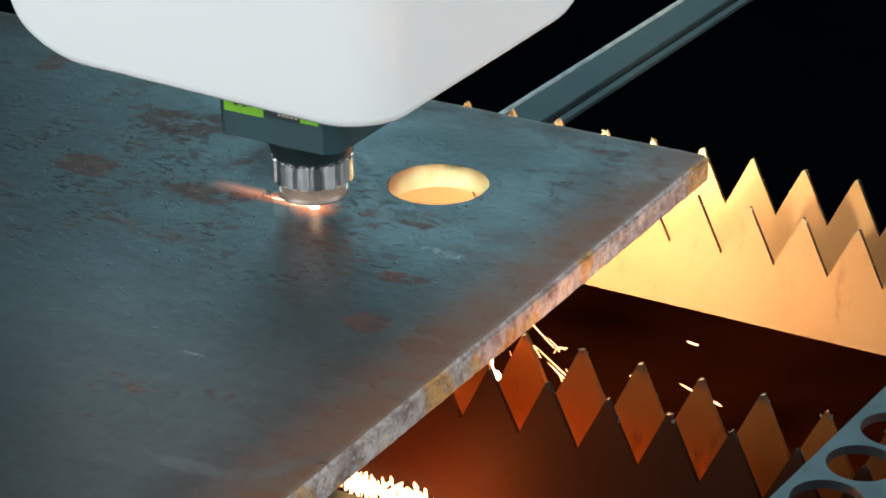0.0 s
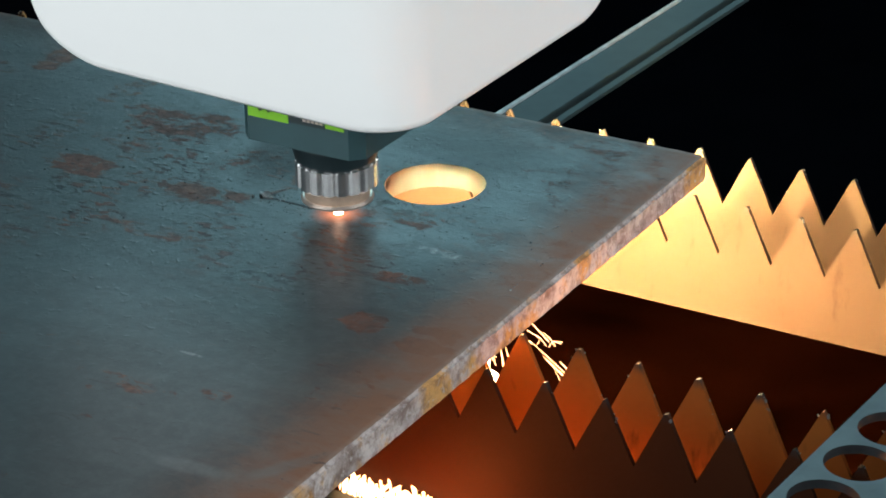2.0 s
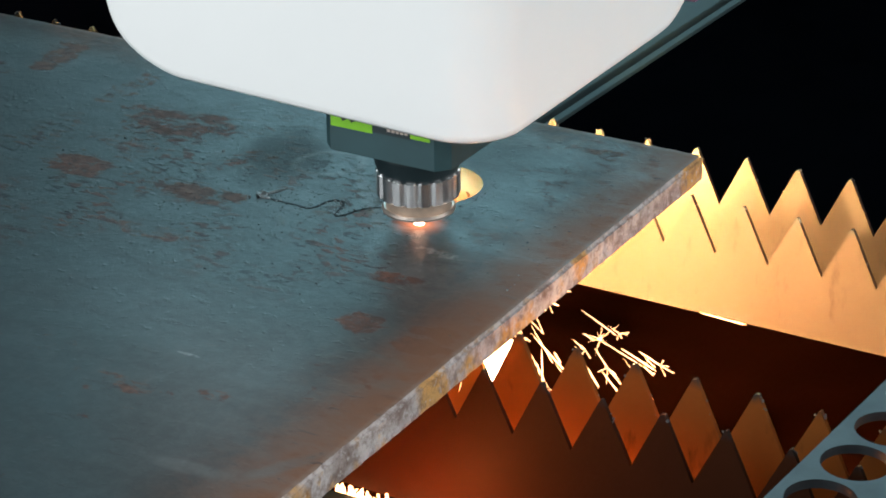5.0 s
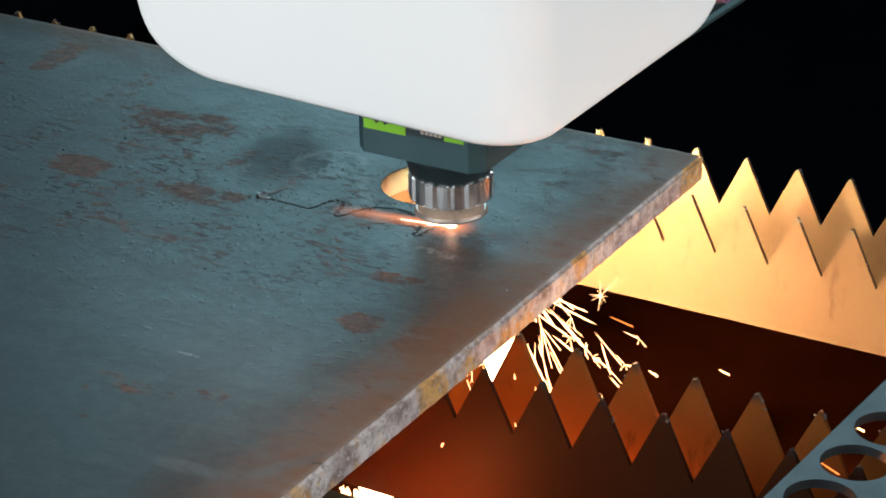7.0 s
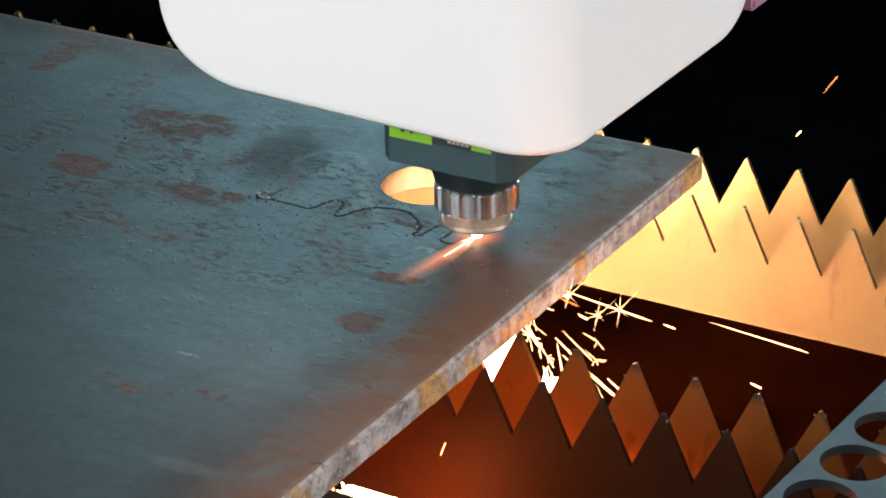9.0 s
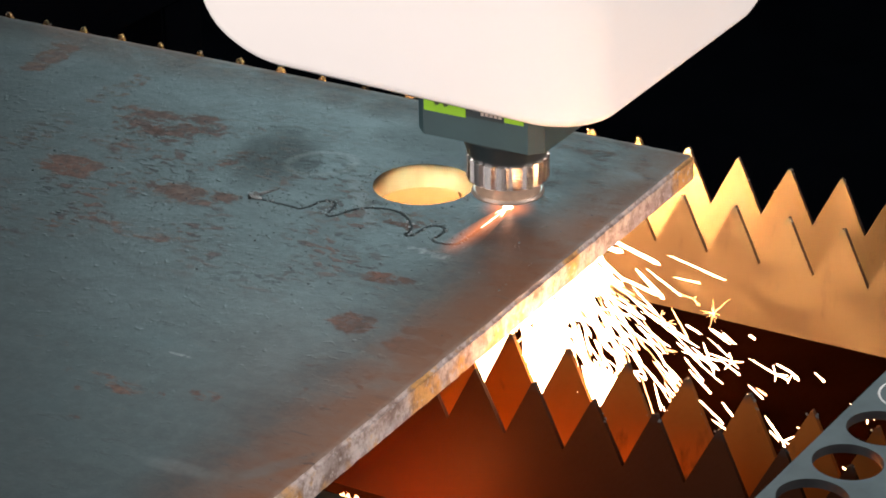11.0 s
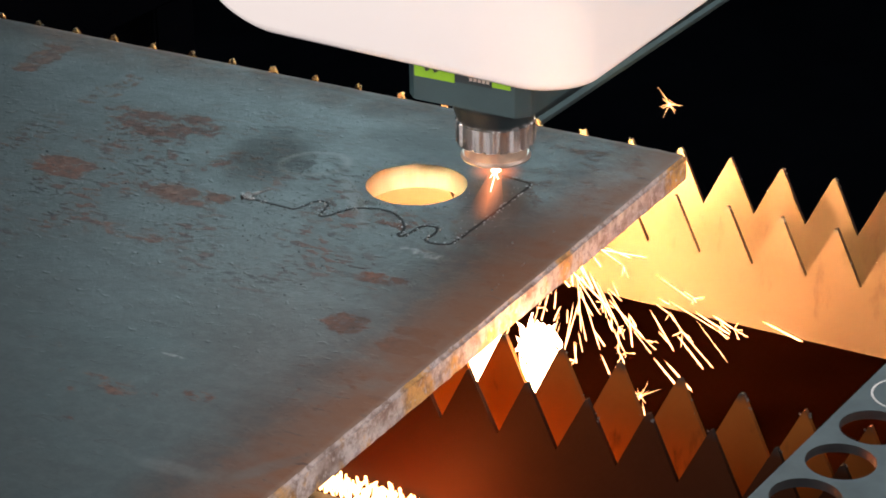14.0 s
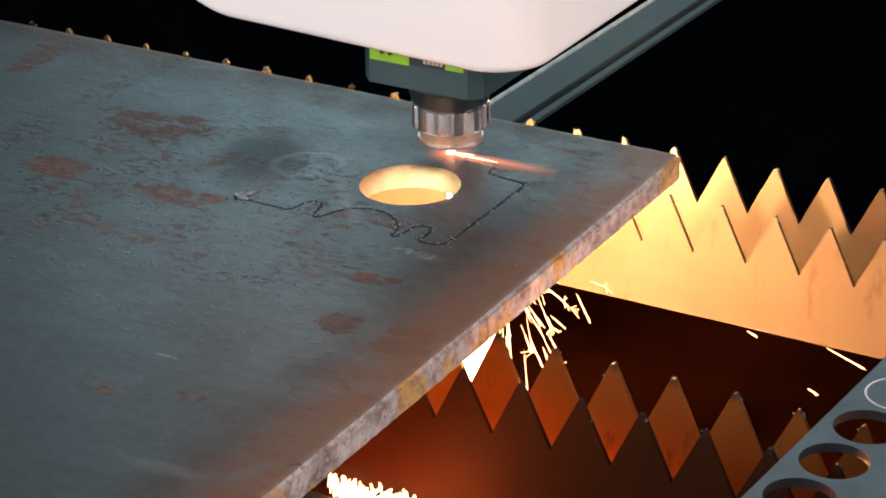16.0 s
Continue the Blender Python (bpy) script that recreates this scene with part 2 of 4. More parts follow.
def glow(name, color, strength):
    m = bpy.data.materials.new(name)
    m.use_nodes = True
    n, l = m.node_tree.nodes, m.node_tree.links
    n.remove(n["Principled BSDF"])
    e = n.new("ShaderNodeEmission")
    e.inputs[0].default_value, e.inputs[1].default_value = (*color, 1), strength
    l.new(e.outputs[0], n["Material Output"].inputs[0])
    return m


M_PLATE, M_EDGE = mill_scale(), rusty_edge()
M_SLAT = slat_steel("bare_slat_steel", (0.0290, 0.0200, 0.0136), (0.0255, 0.0170, 0.0110))
M_COVER = plain("white_cover_plastic", (0.80, 0.80, 0.79), 0.75, 0.0, 3, 0.02)
M_BLOCK = plain("dark_teal_anodised_block", (0.022, 0.060, 0.068), 0.45, 0.0, 40, 0.15)
M_BLACK = plain("black_cone_plastic", (0.012, 0.025, 0.029), 0.4, 0.0, 40, 0.2)
M_CHROME = plain("polished_steel_nut", (0.90, 0.90, 0.90), 0.25, 1.0, 200, 0.1)
M_BRASS = plain("copper_nozzle_metal", (0.72, 0.56, 0.44), 0.38, 0.6, 150, 0.15)
M_SKIRT = plain("bright_skirt_metal", (0.66, 0.55, 0.48), 0.3, 0.8, 150, 0.1)
M_GREEN = plain("green_sticker", (0.22, 0.55, 0.02), 0.5, 0.0, 90, 0.08)
M_INK = plain("black_ink", (0.02, 0.03, 0.02), 0.6, 0.0)
M_SHEET = plain("grey_perforated_sheet", (0.070, 0.108, 0.120), 0.5, 0.0, 50, 0.25, 0.2)
M_CHALK = plain("chalk_mark", (0.6, 0.65, 0.65), 0.9, 0.0)
M_RAIL = plain("grey_rail_paint", (0.020, 0.040, 0.044), 0.6, 0.0, 30, 0.25, 0.1)
# highlight along the rail's lip, put into the colour
M_RAIL_EDGE = plain("highlit_rail_edge", (0.42, 0.50, 0.52), 0.5, 0.0, 60, 0.4, 0.2)
# darkness of the pit and its red fireglow put into the colour
M_PIT = plain("dark_pit_steel", (0.0088, 0.0018, 0.0005), 0.9, 0.0, 7, 0.75, 0.3)
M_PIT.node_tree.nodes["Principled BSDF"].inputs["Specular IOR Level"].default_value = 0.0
M_WALL = plain("unseen_wall_tone", (0.12, 0.17, 0.18), 0.8, 0.0, 2, 0.2)
# unlit dark round the machine put into a near-black colour
M_DARK = plain("near_black_unlit_tone", (0.0012, 0.0017, 0.0026), 0.9, 0.0, 5, 0.3)
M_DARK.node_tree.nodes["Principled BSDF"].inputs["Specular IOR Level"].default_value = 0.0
M_SLAG = plain("dark_slag", (0.006, 0.008, 0.010), 0.6, 0.0, 300, 0.4, 0.5)
M_BEAD = plain("grey_spatter_bead", (0.24, 0.28, 0.29), 0.28, 0.5, 300, 0.3)
M_SPATTER = plain("dull_spatter_bead", (0.20, 0.25, 0.26), 0.25, 0.6, 300, 0.4)
M_SPARK = glow("spark_glow", (1.0, 0.52, 0.22), 9)
M_HOT = glow("white_hot_metal", (1.0, 0.60, 0.30), 38)
M_JET = glow("molten_jet_glow", (1.0, 0.62, 0.30), 350)
M_MELT = glow("melt_spot_glow", (1.0, 0.60, 0.40), 14)
M_BORE = slat_steel("scorched_cut_wall", (0.013, 0.0085, 0.006), (0.009, 0.0055, 0.004))
M_EMBER = glow("orange_ember", (1.0, 0.24, 0.05), 2.5)
# orange firelight and brown shade put into two copies of the slat steel
M_FIRELIT_SLAT = slat_steel("firelit_orange_slat", (0.165, 0.056, 0.0110), (0.120, 0.040, 0.0080))
M_SHADED_SLAT = slat_steel("shaded_brown_slat", (0.023, 0.0075, 0.0026), (0.016, 0.0050, 0.0018))
M_CRUST = plain("grey_slag_crust", (0.050, 0.060, 0.064), 0.5, 0.1, 300, 0.5, 0.4)
M_PURPLE = plain("mauve_paint", (0.30, 0.16, 0.28), 0.5, 0.0)


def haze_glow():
    """Paints orange glow over the plate, thinning out along its own x axis."""
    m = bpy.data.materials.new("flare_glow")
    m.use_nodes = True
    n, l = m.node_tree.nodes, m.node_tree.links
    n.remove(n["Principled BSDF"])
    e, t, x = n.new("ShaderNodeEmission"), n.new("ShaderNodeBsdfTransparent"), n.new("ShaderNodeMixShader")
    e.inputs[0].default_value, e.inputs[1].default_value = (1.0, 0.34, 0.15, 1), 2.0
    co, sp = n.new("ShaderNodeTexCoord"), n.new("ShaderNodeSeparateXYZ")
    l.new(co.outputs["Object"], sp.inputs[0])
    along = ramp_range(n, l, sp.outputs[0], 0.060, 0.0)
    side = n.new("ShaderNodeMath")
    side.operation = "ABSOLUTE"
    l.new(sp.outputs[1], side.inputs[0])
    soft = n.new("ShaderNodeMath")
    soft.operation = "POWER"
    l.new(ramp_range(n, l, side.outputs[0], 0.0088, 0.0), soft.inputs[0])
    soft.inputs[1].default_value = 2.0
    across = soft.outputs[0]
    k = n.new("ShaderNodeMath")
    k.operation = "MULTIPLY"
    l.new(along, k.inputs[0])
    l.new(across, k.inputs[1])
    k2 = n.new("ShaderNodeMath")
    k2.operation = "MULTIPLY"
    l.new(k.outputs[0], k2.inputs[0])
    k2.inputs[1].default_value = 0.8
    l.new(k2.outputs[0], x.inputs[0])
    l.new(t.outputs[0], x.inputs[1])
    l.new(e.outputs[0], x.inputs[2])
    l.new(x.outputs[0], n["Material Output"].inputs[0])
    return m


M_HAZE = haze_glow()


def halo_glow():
    """Paints the melt's red light on the plate, thinning out from its middle."""
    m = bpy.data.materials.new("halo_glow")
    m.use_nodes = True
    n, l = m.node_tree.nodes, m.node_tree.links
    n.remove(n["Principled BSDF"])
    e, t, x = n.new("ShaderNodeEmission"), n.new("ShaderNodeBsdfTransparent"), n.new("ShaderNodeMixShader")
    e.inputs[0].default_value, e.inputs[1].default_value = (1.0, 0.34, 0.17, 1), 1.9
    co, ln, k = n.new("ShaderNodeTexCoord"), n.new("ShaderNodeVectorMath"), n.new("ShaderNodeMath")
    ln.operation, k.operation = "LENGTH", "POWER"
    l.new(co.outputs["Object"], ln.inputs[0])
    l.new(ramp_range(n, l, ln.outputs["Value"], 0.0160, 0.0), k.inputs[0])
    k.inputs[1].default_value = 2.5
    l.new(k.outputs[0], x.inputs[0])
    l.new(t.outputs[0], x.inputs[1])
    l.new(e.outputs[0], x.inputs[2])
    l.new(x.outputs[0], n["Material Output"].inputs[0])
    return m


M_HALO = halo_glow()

# ---- helpers of the place ----


def part(name, bm, mat, parent=None, label="", smooth=False):
    me = bpy.data.meshes.new(name)
    bmesh.ops.recalc_face_normals(bm, faces=bm.faces)
    bm.to_mesh(me)
    bm.free()
    for m in (mat if isinstance(mat, (list, tuple)) else [mat]):
        me.materials.append(m)
    if smooth:
        me.polygons.foreach_set("use_smooth", [True] * len(me.polygons))
    ob = new(name, me)
    if parent:
        ob.parent = parent
    if label:
        ob["label"] = label
    return ob


def add_box(bm, x0, x1, y0, y1, z0, z1, bevel=0.0, index=0):
    got = bmesh.ops.create_cube(bm, size=1.0, matrix=Matrix.LocRotScale(((x0 + x1) / 2, (y0 + y1) / 2, (z0 + z1) / 2), None, (x1 - x0, y1 - y0, z1 - z0)))
    faces = {f for v in got["verts"] for f in v.link_faces}
    for f in faces:
        f.material_index = index
    if bevel:
        bmesh.ops.bevel(bm, geom=list({e for v in got["verts"] for e in v.link_edges}), offset=bevel, segments=2, affect="EDGES")
    return bm


def turned(bm, profile, segments=48, ridges=0, depth=0.0):
    """A body of revolution about z from (radius, height) pairs; ridges cut flutes into it."""
    rings = []
    for r, z in profile:
        ring = []
        for i in range(segments):
            a = 2 * math.pi * i / segments
            k = r - (depth if ridges and (i % (segments // ridges)) == 0 else 0)
            ring.append(bm.verts.new((k * math.cos(a), k * math.sin(a), z)))
        rings.append(ring)
    for a, b in zip(rings, rings[1:]):
        for i in range(segments):
            bm.faces.new((a[i], a[(i + 1) % segments], b[(i + 1) % segments], b[i]))
    bm.faces.new(rings[0])
    bm.faces.new(rings[-1])
    return bm


def prism(bm, outline, axis, lo, hi):
    """An outline of pairs drawn out along one axis (y: pairs are x, z; z: pairs are x, y)."""
    to = (lambda a, b, c: (a, c, b)) if axis == "y" else (lambda a, b, c: (a, b, c))
    one = [bm.verts.new(to(a, b, lo)) for a, b in outline]
    two = [bm.verts.new(to(a, b, hi)) for a, b in outline]
    bm.faces.new(one)
    bm.faces.new(two)
    for i in range(len(one)):
        j = (i + 1) % len(one)
        bm.faces.new((one[i], one[j], two[j], two[i]))
    return bm


def slab(outline, holes, z0, z1, bevel=0.0):
    """A flat plate with round holes."""
    bm = bmesh.new()
    loops = []
    for pts in [outline] + [[(cx + r * math.cos(2 * math.pi * i / 64), cy + r * math.sin(2 * math.pi * i / 64)) for i in range(64)] for cx, cy, r in holes]:
        vs = [bm.verts.new((x, y, z1)) for x, y in pts]
        loops.append([bm.edges.new((vs[i], vs[(i + 1) % len(vs)])) for i in range(len(vs))])
    bmesh.ops.triangle_fill(bm, use_beauty=True, edges=[e for lp in loops for e in lp])
    top = list(bm.faces)
    got = bmesh.ops.extrude_face_region(bm, geom=top)
    down = [g for g in got["geom"] if isinstance(g, bmesh.types.BMVert)]
    bmesh.ops.translate(bm, verts=down, vec=(0, 0, z0 - z1))
    bmesh.ops.recalc_face_normals(bm, faces=bm.faces)
    for f in bm.faces:
        mid = f.calc_center_median()
        bored = any(math.hypot(mid.x - cx, mid.y - cy) < r * 1.02 for cx, cy, r in holes)
        f.material_index = 0 if abs(f.normal.z) > 0.5 else 2 if bored else 1
    if bevel:
        edges = [e for e in bm.edges if len(e.link_faces) == 2 and abs(e.link_faces[0].normal.dot(e.link_faces[1].normal)) < 0.5
                 and all(abs(v.co.z - z1) < 1e-6 for v in e.verts)
                 and not any(math.hypot(e.verts[0].co.x - cx, e.verts[0].co.y - cy) < r * 1.02 for cx, cy, r in holes)]
        bmesh.ops.bevel(bm, geom=edges, offset=bevel, segments=3, affect="EDGES", material=1)
    return bm


# ---- the setting ----


def build_setting():
    bm = add_box(bmesh.new(), -4, 4, -4, 5, -0.95, -0.9)
    tagged(part("floor", bm, M_DARK), "workshop floor round the machine, unlit dark put into its colour", "floor", kind="structure")
    # unseen walls and ceiling, toned for what the plate mirrors
    for name, b in (("wall_north", (-4, 4, 4.9, 5, -0.9, 3)), ("wall_south", (-4, 4, -4, -3.9, -0.9, 3)),
                    ("wall_west", (-4, -3.9, -3.9, 4.9, -0.9, 3)), ("wall_east", (3.9, 4, -3.9, 4.9, -0.9, 3))):
        tagged(part(name, add_box(bmesh.new(), *b), M_WALL), "unseen grey-green wall added to close the place", "wall", kind="structure")
    tagged(part("ceiling", add_box(bmesh.new(), -4, 4, -4, 5, 3, 3.1), M_WALL), "unseen grey-green ceiling added to close the place", "ceiling", kind="structure")
    pit = tagged(new("scrap_pit"), "sheet-steel scrap pit under the cutting bed, darkness put into its colour", "pit", kind="structure")
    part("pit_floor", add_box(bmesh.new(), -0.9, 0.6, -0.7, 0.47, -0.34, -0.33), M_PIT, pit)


# ---- cutting bed ----
PITCH, TOOTH = 0.02722, 0.0284
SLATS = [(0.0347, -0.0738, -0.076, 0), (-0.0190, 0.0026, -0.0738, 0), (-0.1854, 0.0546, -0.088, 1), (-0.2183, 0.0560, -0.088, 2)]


def support_slat(y, x0, bottom, slat_tone):
    first, last = round((-0.62 - x0) / PITCH), round((0.40 - x0) / PITCH)
    pts = [(x0 + (first - 0.5) * PITCH, bottom), (x0 + (last + 0.5) * PITCH, bottom), (x0 + (last + 0.5) * PITCH, -0.012 - TOOTH)]
    rng = random.Random(int(y * 1e4))
    for i in range(last, first - 1, -1):
        x, tip = x0 + i * PITCH, -0.0125 - rng.random() * 0.0008
        w = 0.0004 + rng.random() * 0.0006
        pts += [(x + w, tip), (x - w, tip - 0.0004), (x - 0.5 * PITCH, -0.012 - TOOTH)]
    bm = prism(bmesh.new(), pts, "y", y - 0.0015, y + 0.0006)
    slat = part("support_slat", bm, (M_SLAT, M_FIRELIT_SLAT, M_SHADED_SLAT)[slat_tone])
    crust = bmesh.new()
    for i in range(first, last + 1):
        for k in range(rng.choice((1, 2, 3, 5))):
            f = rng.random() ** 2 * 0.75
            side = rng.choice((-1, 1, 1, 1))
            lump(crust, x0 + i * PITCH + side * (0.0014 + f * 0.0122), y + rng.uniform(-0.0014, 0.0005), -0.0135 - f * TOOTH, rng.uniform(0.0003, 0.0009), rng)
    tagged(part("slag_crust", crust, M_CRUST, slat, "grey slag beads on the teeth"), kind="stuff")
    return tagged(slat, ("upright sawtooth steel support slat in golden firelight", "upright sawtooth steel support slat, orange firelight in its colour", "upright sawtooth steel support slat, brown shade in its colour")[slat_tone], "support slat", "slats of the cutting bed")


def build_bed():
    for s in SLATS:
        support_slat(*s)
    beam = part("bed_crossbeam", add_box(bmesh.new(), -0.6, 0.4, -0.262, -0.224, -0.16, -0.0892, 0.002), M_RAIL)
    tagged(beam, "dark grey painted steel crossbeam under the slats", "beam")
    rail = tagged(new("machine_rail"), "grey painted steel side rail with a pale lip", "rail")
    part("web", add_box(bmesh.new(), 0.0026, 0.0290, -0.03, 4.60, -0.006, -0.0005, 0.0006), M_RAIL, rail)
    part("lip", add_box(bmesh.new(), -0.0006, 0.0024, -0.03, 4.60, -0.006, 0.0006, 0.0005), M_RAIL_EDGE, rail, "lip with its highlight in the colour")
    # black strip stands for the shade in the groove
    part("groove", add_box(bmesh.new(), 0.0292, 0.0338, -0.03, 4.60, -0.0085, -0.0062), M_BLACK, rail, "black strip painting the shade of the rail's groove")
    part("flange", add_box(bmesh.new(), 0.0340, 0.0400, -0.03, 4.60, -0.0032, -0.0010, 0.0005), M_RAIL, rail)
    rail.matrix_world = pose(-0.2377, 0.2218, -0.100, 0, 0, -1.8)


def bed_frame():
    """The welded frame that carries the slat ends."""
    bed = tagged(new("cutting_table"), "dark welded steel cutting table holding the slats", "cutting table")
    for x0, x1 in ((-0.70, -0.635), (0.415, 0.48)):
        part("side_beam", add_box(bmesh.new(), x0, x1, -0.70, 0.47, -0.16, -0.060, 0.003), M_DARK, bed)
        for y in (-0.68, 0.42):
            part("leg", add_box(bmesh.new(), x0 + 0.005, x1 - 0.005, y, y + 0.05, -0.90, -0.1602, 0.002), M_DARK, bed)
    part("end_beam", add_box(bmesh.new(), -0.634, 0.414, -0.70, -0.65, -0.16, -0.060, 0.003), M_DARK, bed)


def perforated_sheet():
    holes = [(0, 0.0304 * k, 0.0135) for k in (-4, -3, -2, -1, 0, 1)]
    bm = slab([(-0.0181, -0.20), (0.195, -0.20), (0.195, 0.145), (-0.0181, 0.145)], holes, -0.0119, -0.008, 0.0005)
    sheet = part("perforated_offcut", bm, [M_SHEET, M_SHEET, M_SLAG])
    sheet.matrix_world = pose(0.1662, -0.2255, 0, 0, 0, -3.6)
    bm = bmesh.new()
    ring = []
    for r in (0.0129, 0.0139):
        ring.append([bm.verts.new((r * math.cos(a * math.pi / 24), 0.0608 + r * math.sin(a * math.pi / 24), -0.0078)) for a in range(48)])
    for i in range(5, 42):
        bm.faces.new((ring[0][i], ring[0][i + 1], ring[1][i + 1], ring[1][i]))
    part("chalk_ring", bm, M_CHALK, sheet, "white chalked ring")
    tagged(sheet, "grey steel offcut with round holes lying on slats", "metal sheet")


HOLE = (-0.0978, -0.0925, 0.0240)


def steel_plate():
    rng = random.Random(2)
    side = [(rng.gauss(0, 0.00016), -0.62 + 0.004 * k) for k in range(155)]
    far = [(-0.004 * k, rng.gauss(0, 0.00012)) for k in range(1, 155)]
    bm = slab([(0, -0.62)] + side[1:] + [(-0.0006, -0.0006)] + far + [(-0.62, 0), (-0.62, -0.62)], [HOLE], -0.012, 0.0, 0.0015)
    plate = part("steel_plate", bm, [M_PLATE, M_EDGE, M_BORE])
    tagged(plate, "thick mill-scaled steel plate with rust and cut hole", "steel plate")
    return plate


# ---- cutting head ----
HEAD = [(0, -.1336, -.1437), (.25, -.1318, -.1410), (.5, -.1309, -.1378), (.75, -.1300, -.1332), (1, -.1275, -.1302), (1.25, -.1236, -.1303),
        (1.5, -.1212, -.1335), (1.75, -.1202, -.1390), (2, -.1193, -.1433), (2.2, -.1178, -.1449), (2.5, -.1147, -.1412), (2.75, -.1129, -.1362),
        (3, -.1109, -.1325), (3.25, -.1080, -.1292), (3.5, -.1044, -.1268), (4, -.0963, -.1247), (4.4, -.0890, -.1265), (4.8, -.0820, -.1318),
        (5.2, -.0776, -.1378), (5.5, -.0763, -.1420), (5.7, -.0770, -.1450), (5.9, -.0750, -.1458), (6.1, -.0732, -.1440), (6.3, -.0727, -.1395),
        (6.5, -.0720, -.1343), (6.7, -.0703, -.1308), (7, -.0653, -.1301), (7.2, -.0632, -.1325), (7.5, -.0625, -.1385), (7.8, -.0630, -.1438),
        (8, -.0602, -.1455), (8.25, -.0556, -.1450), (8.5, -.0515, -.1432), (8.7, -.0503, -.1400), (9, -.0499, -.1335), (9.5, -.0498, -.1246),
        (10, -.0497, -.1157), (10.5, -.0496, -.1068), (11, -.0496, -.0979), (11.5, -.0496, -.0888), (12, -.0496, -.0794), (12.45, -.0497, -.0705),
        (12.65, -.0510, -.0670), (13, -.0565, -.0658), (13.5, -.0647, -.0648), (13.9, -.0711, -.0630), (14.1, -.0723, -.0604), (14.3, -.0723, -.0560),
        (14.5, -.0732, -.0526), (15, -.0814, -.0511), (15.5, -.0902, -.0508), (16, -.0991, -.0511)]


def cover_mesh():
    """White hood: upright rounded corners, the low left and rear edges swept up."""
    x0, x1, y0, y1, r = -0.150, 0.062, -0.043, 0.170, 0.026
    ring = []
    for cx, cy, a0 in ((x1 - r, y0 + r, -90), (x1 - r, y1 - r, 0), (x0 + r, y1 - r, 90), (x0 + r, y0 + r, 180)):
        ring += [(cx + r * math.cos(radians(a0 + k * 7.5)), cy + r * math.sin(radians(a0 + k * 7.5))) for k in range(13)]
    dense = []
    for (ax, ay), (bx, by) in zip(ring, ring[1:] + ring[:1]):
        n = max(1, int(math.hypot(bx - ax, by - ay) / 0.004))
        dense += [(ax + (bx - ax) * k / n, ay + (by - ay) * k / n) for k in range(n)]

    def low(x, y):
        z = 0.0632 + 0.030 * (x1 - r - min(x, x1 - r))
        for d, w, h in ((x - x0, 0.055, 0.062), (y1 - y, 0.050, 0.060)):
            if d < w:
                z += h * (1 - math.sqrt(max(0, 1 - ((w - d) / w) ** 2)))
        return z
    bm = bmesh.new()
    mx, my = (x0 + x1) / 2, (y0 + y1) / 2
    rows = []
    for inset, lift in ((0.004, 0.006), (0.0035, 0.001), (0.0015, 0.0), (0.0, 0.0015), (0.0, 0.0040)):
        k = 1 - inset / 0.1
        rows.append([bm.verts.new((mx + (x - mx) * k, my + (y - my) * k, low(x, y) + lift)) for x, y in dense])
    for z in (0.15, 0.24, 0.40):
        rows.append([bm.verts.new((x, y, z)) for x, y in dense])
    for a, b in zip(rows, rows[1:]):
        for i in range(len(a)):
            j = (i + 1) % len(a)
            bm.faces.new((a[i], a[j], b[j], b[i]))
    bm.faces.new(rows[-1])
    return bm


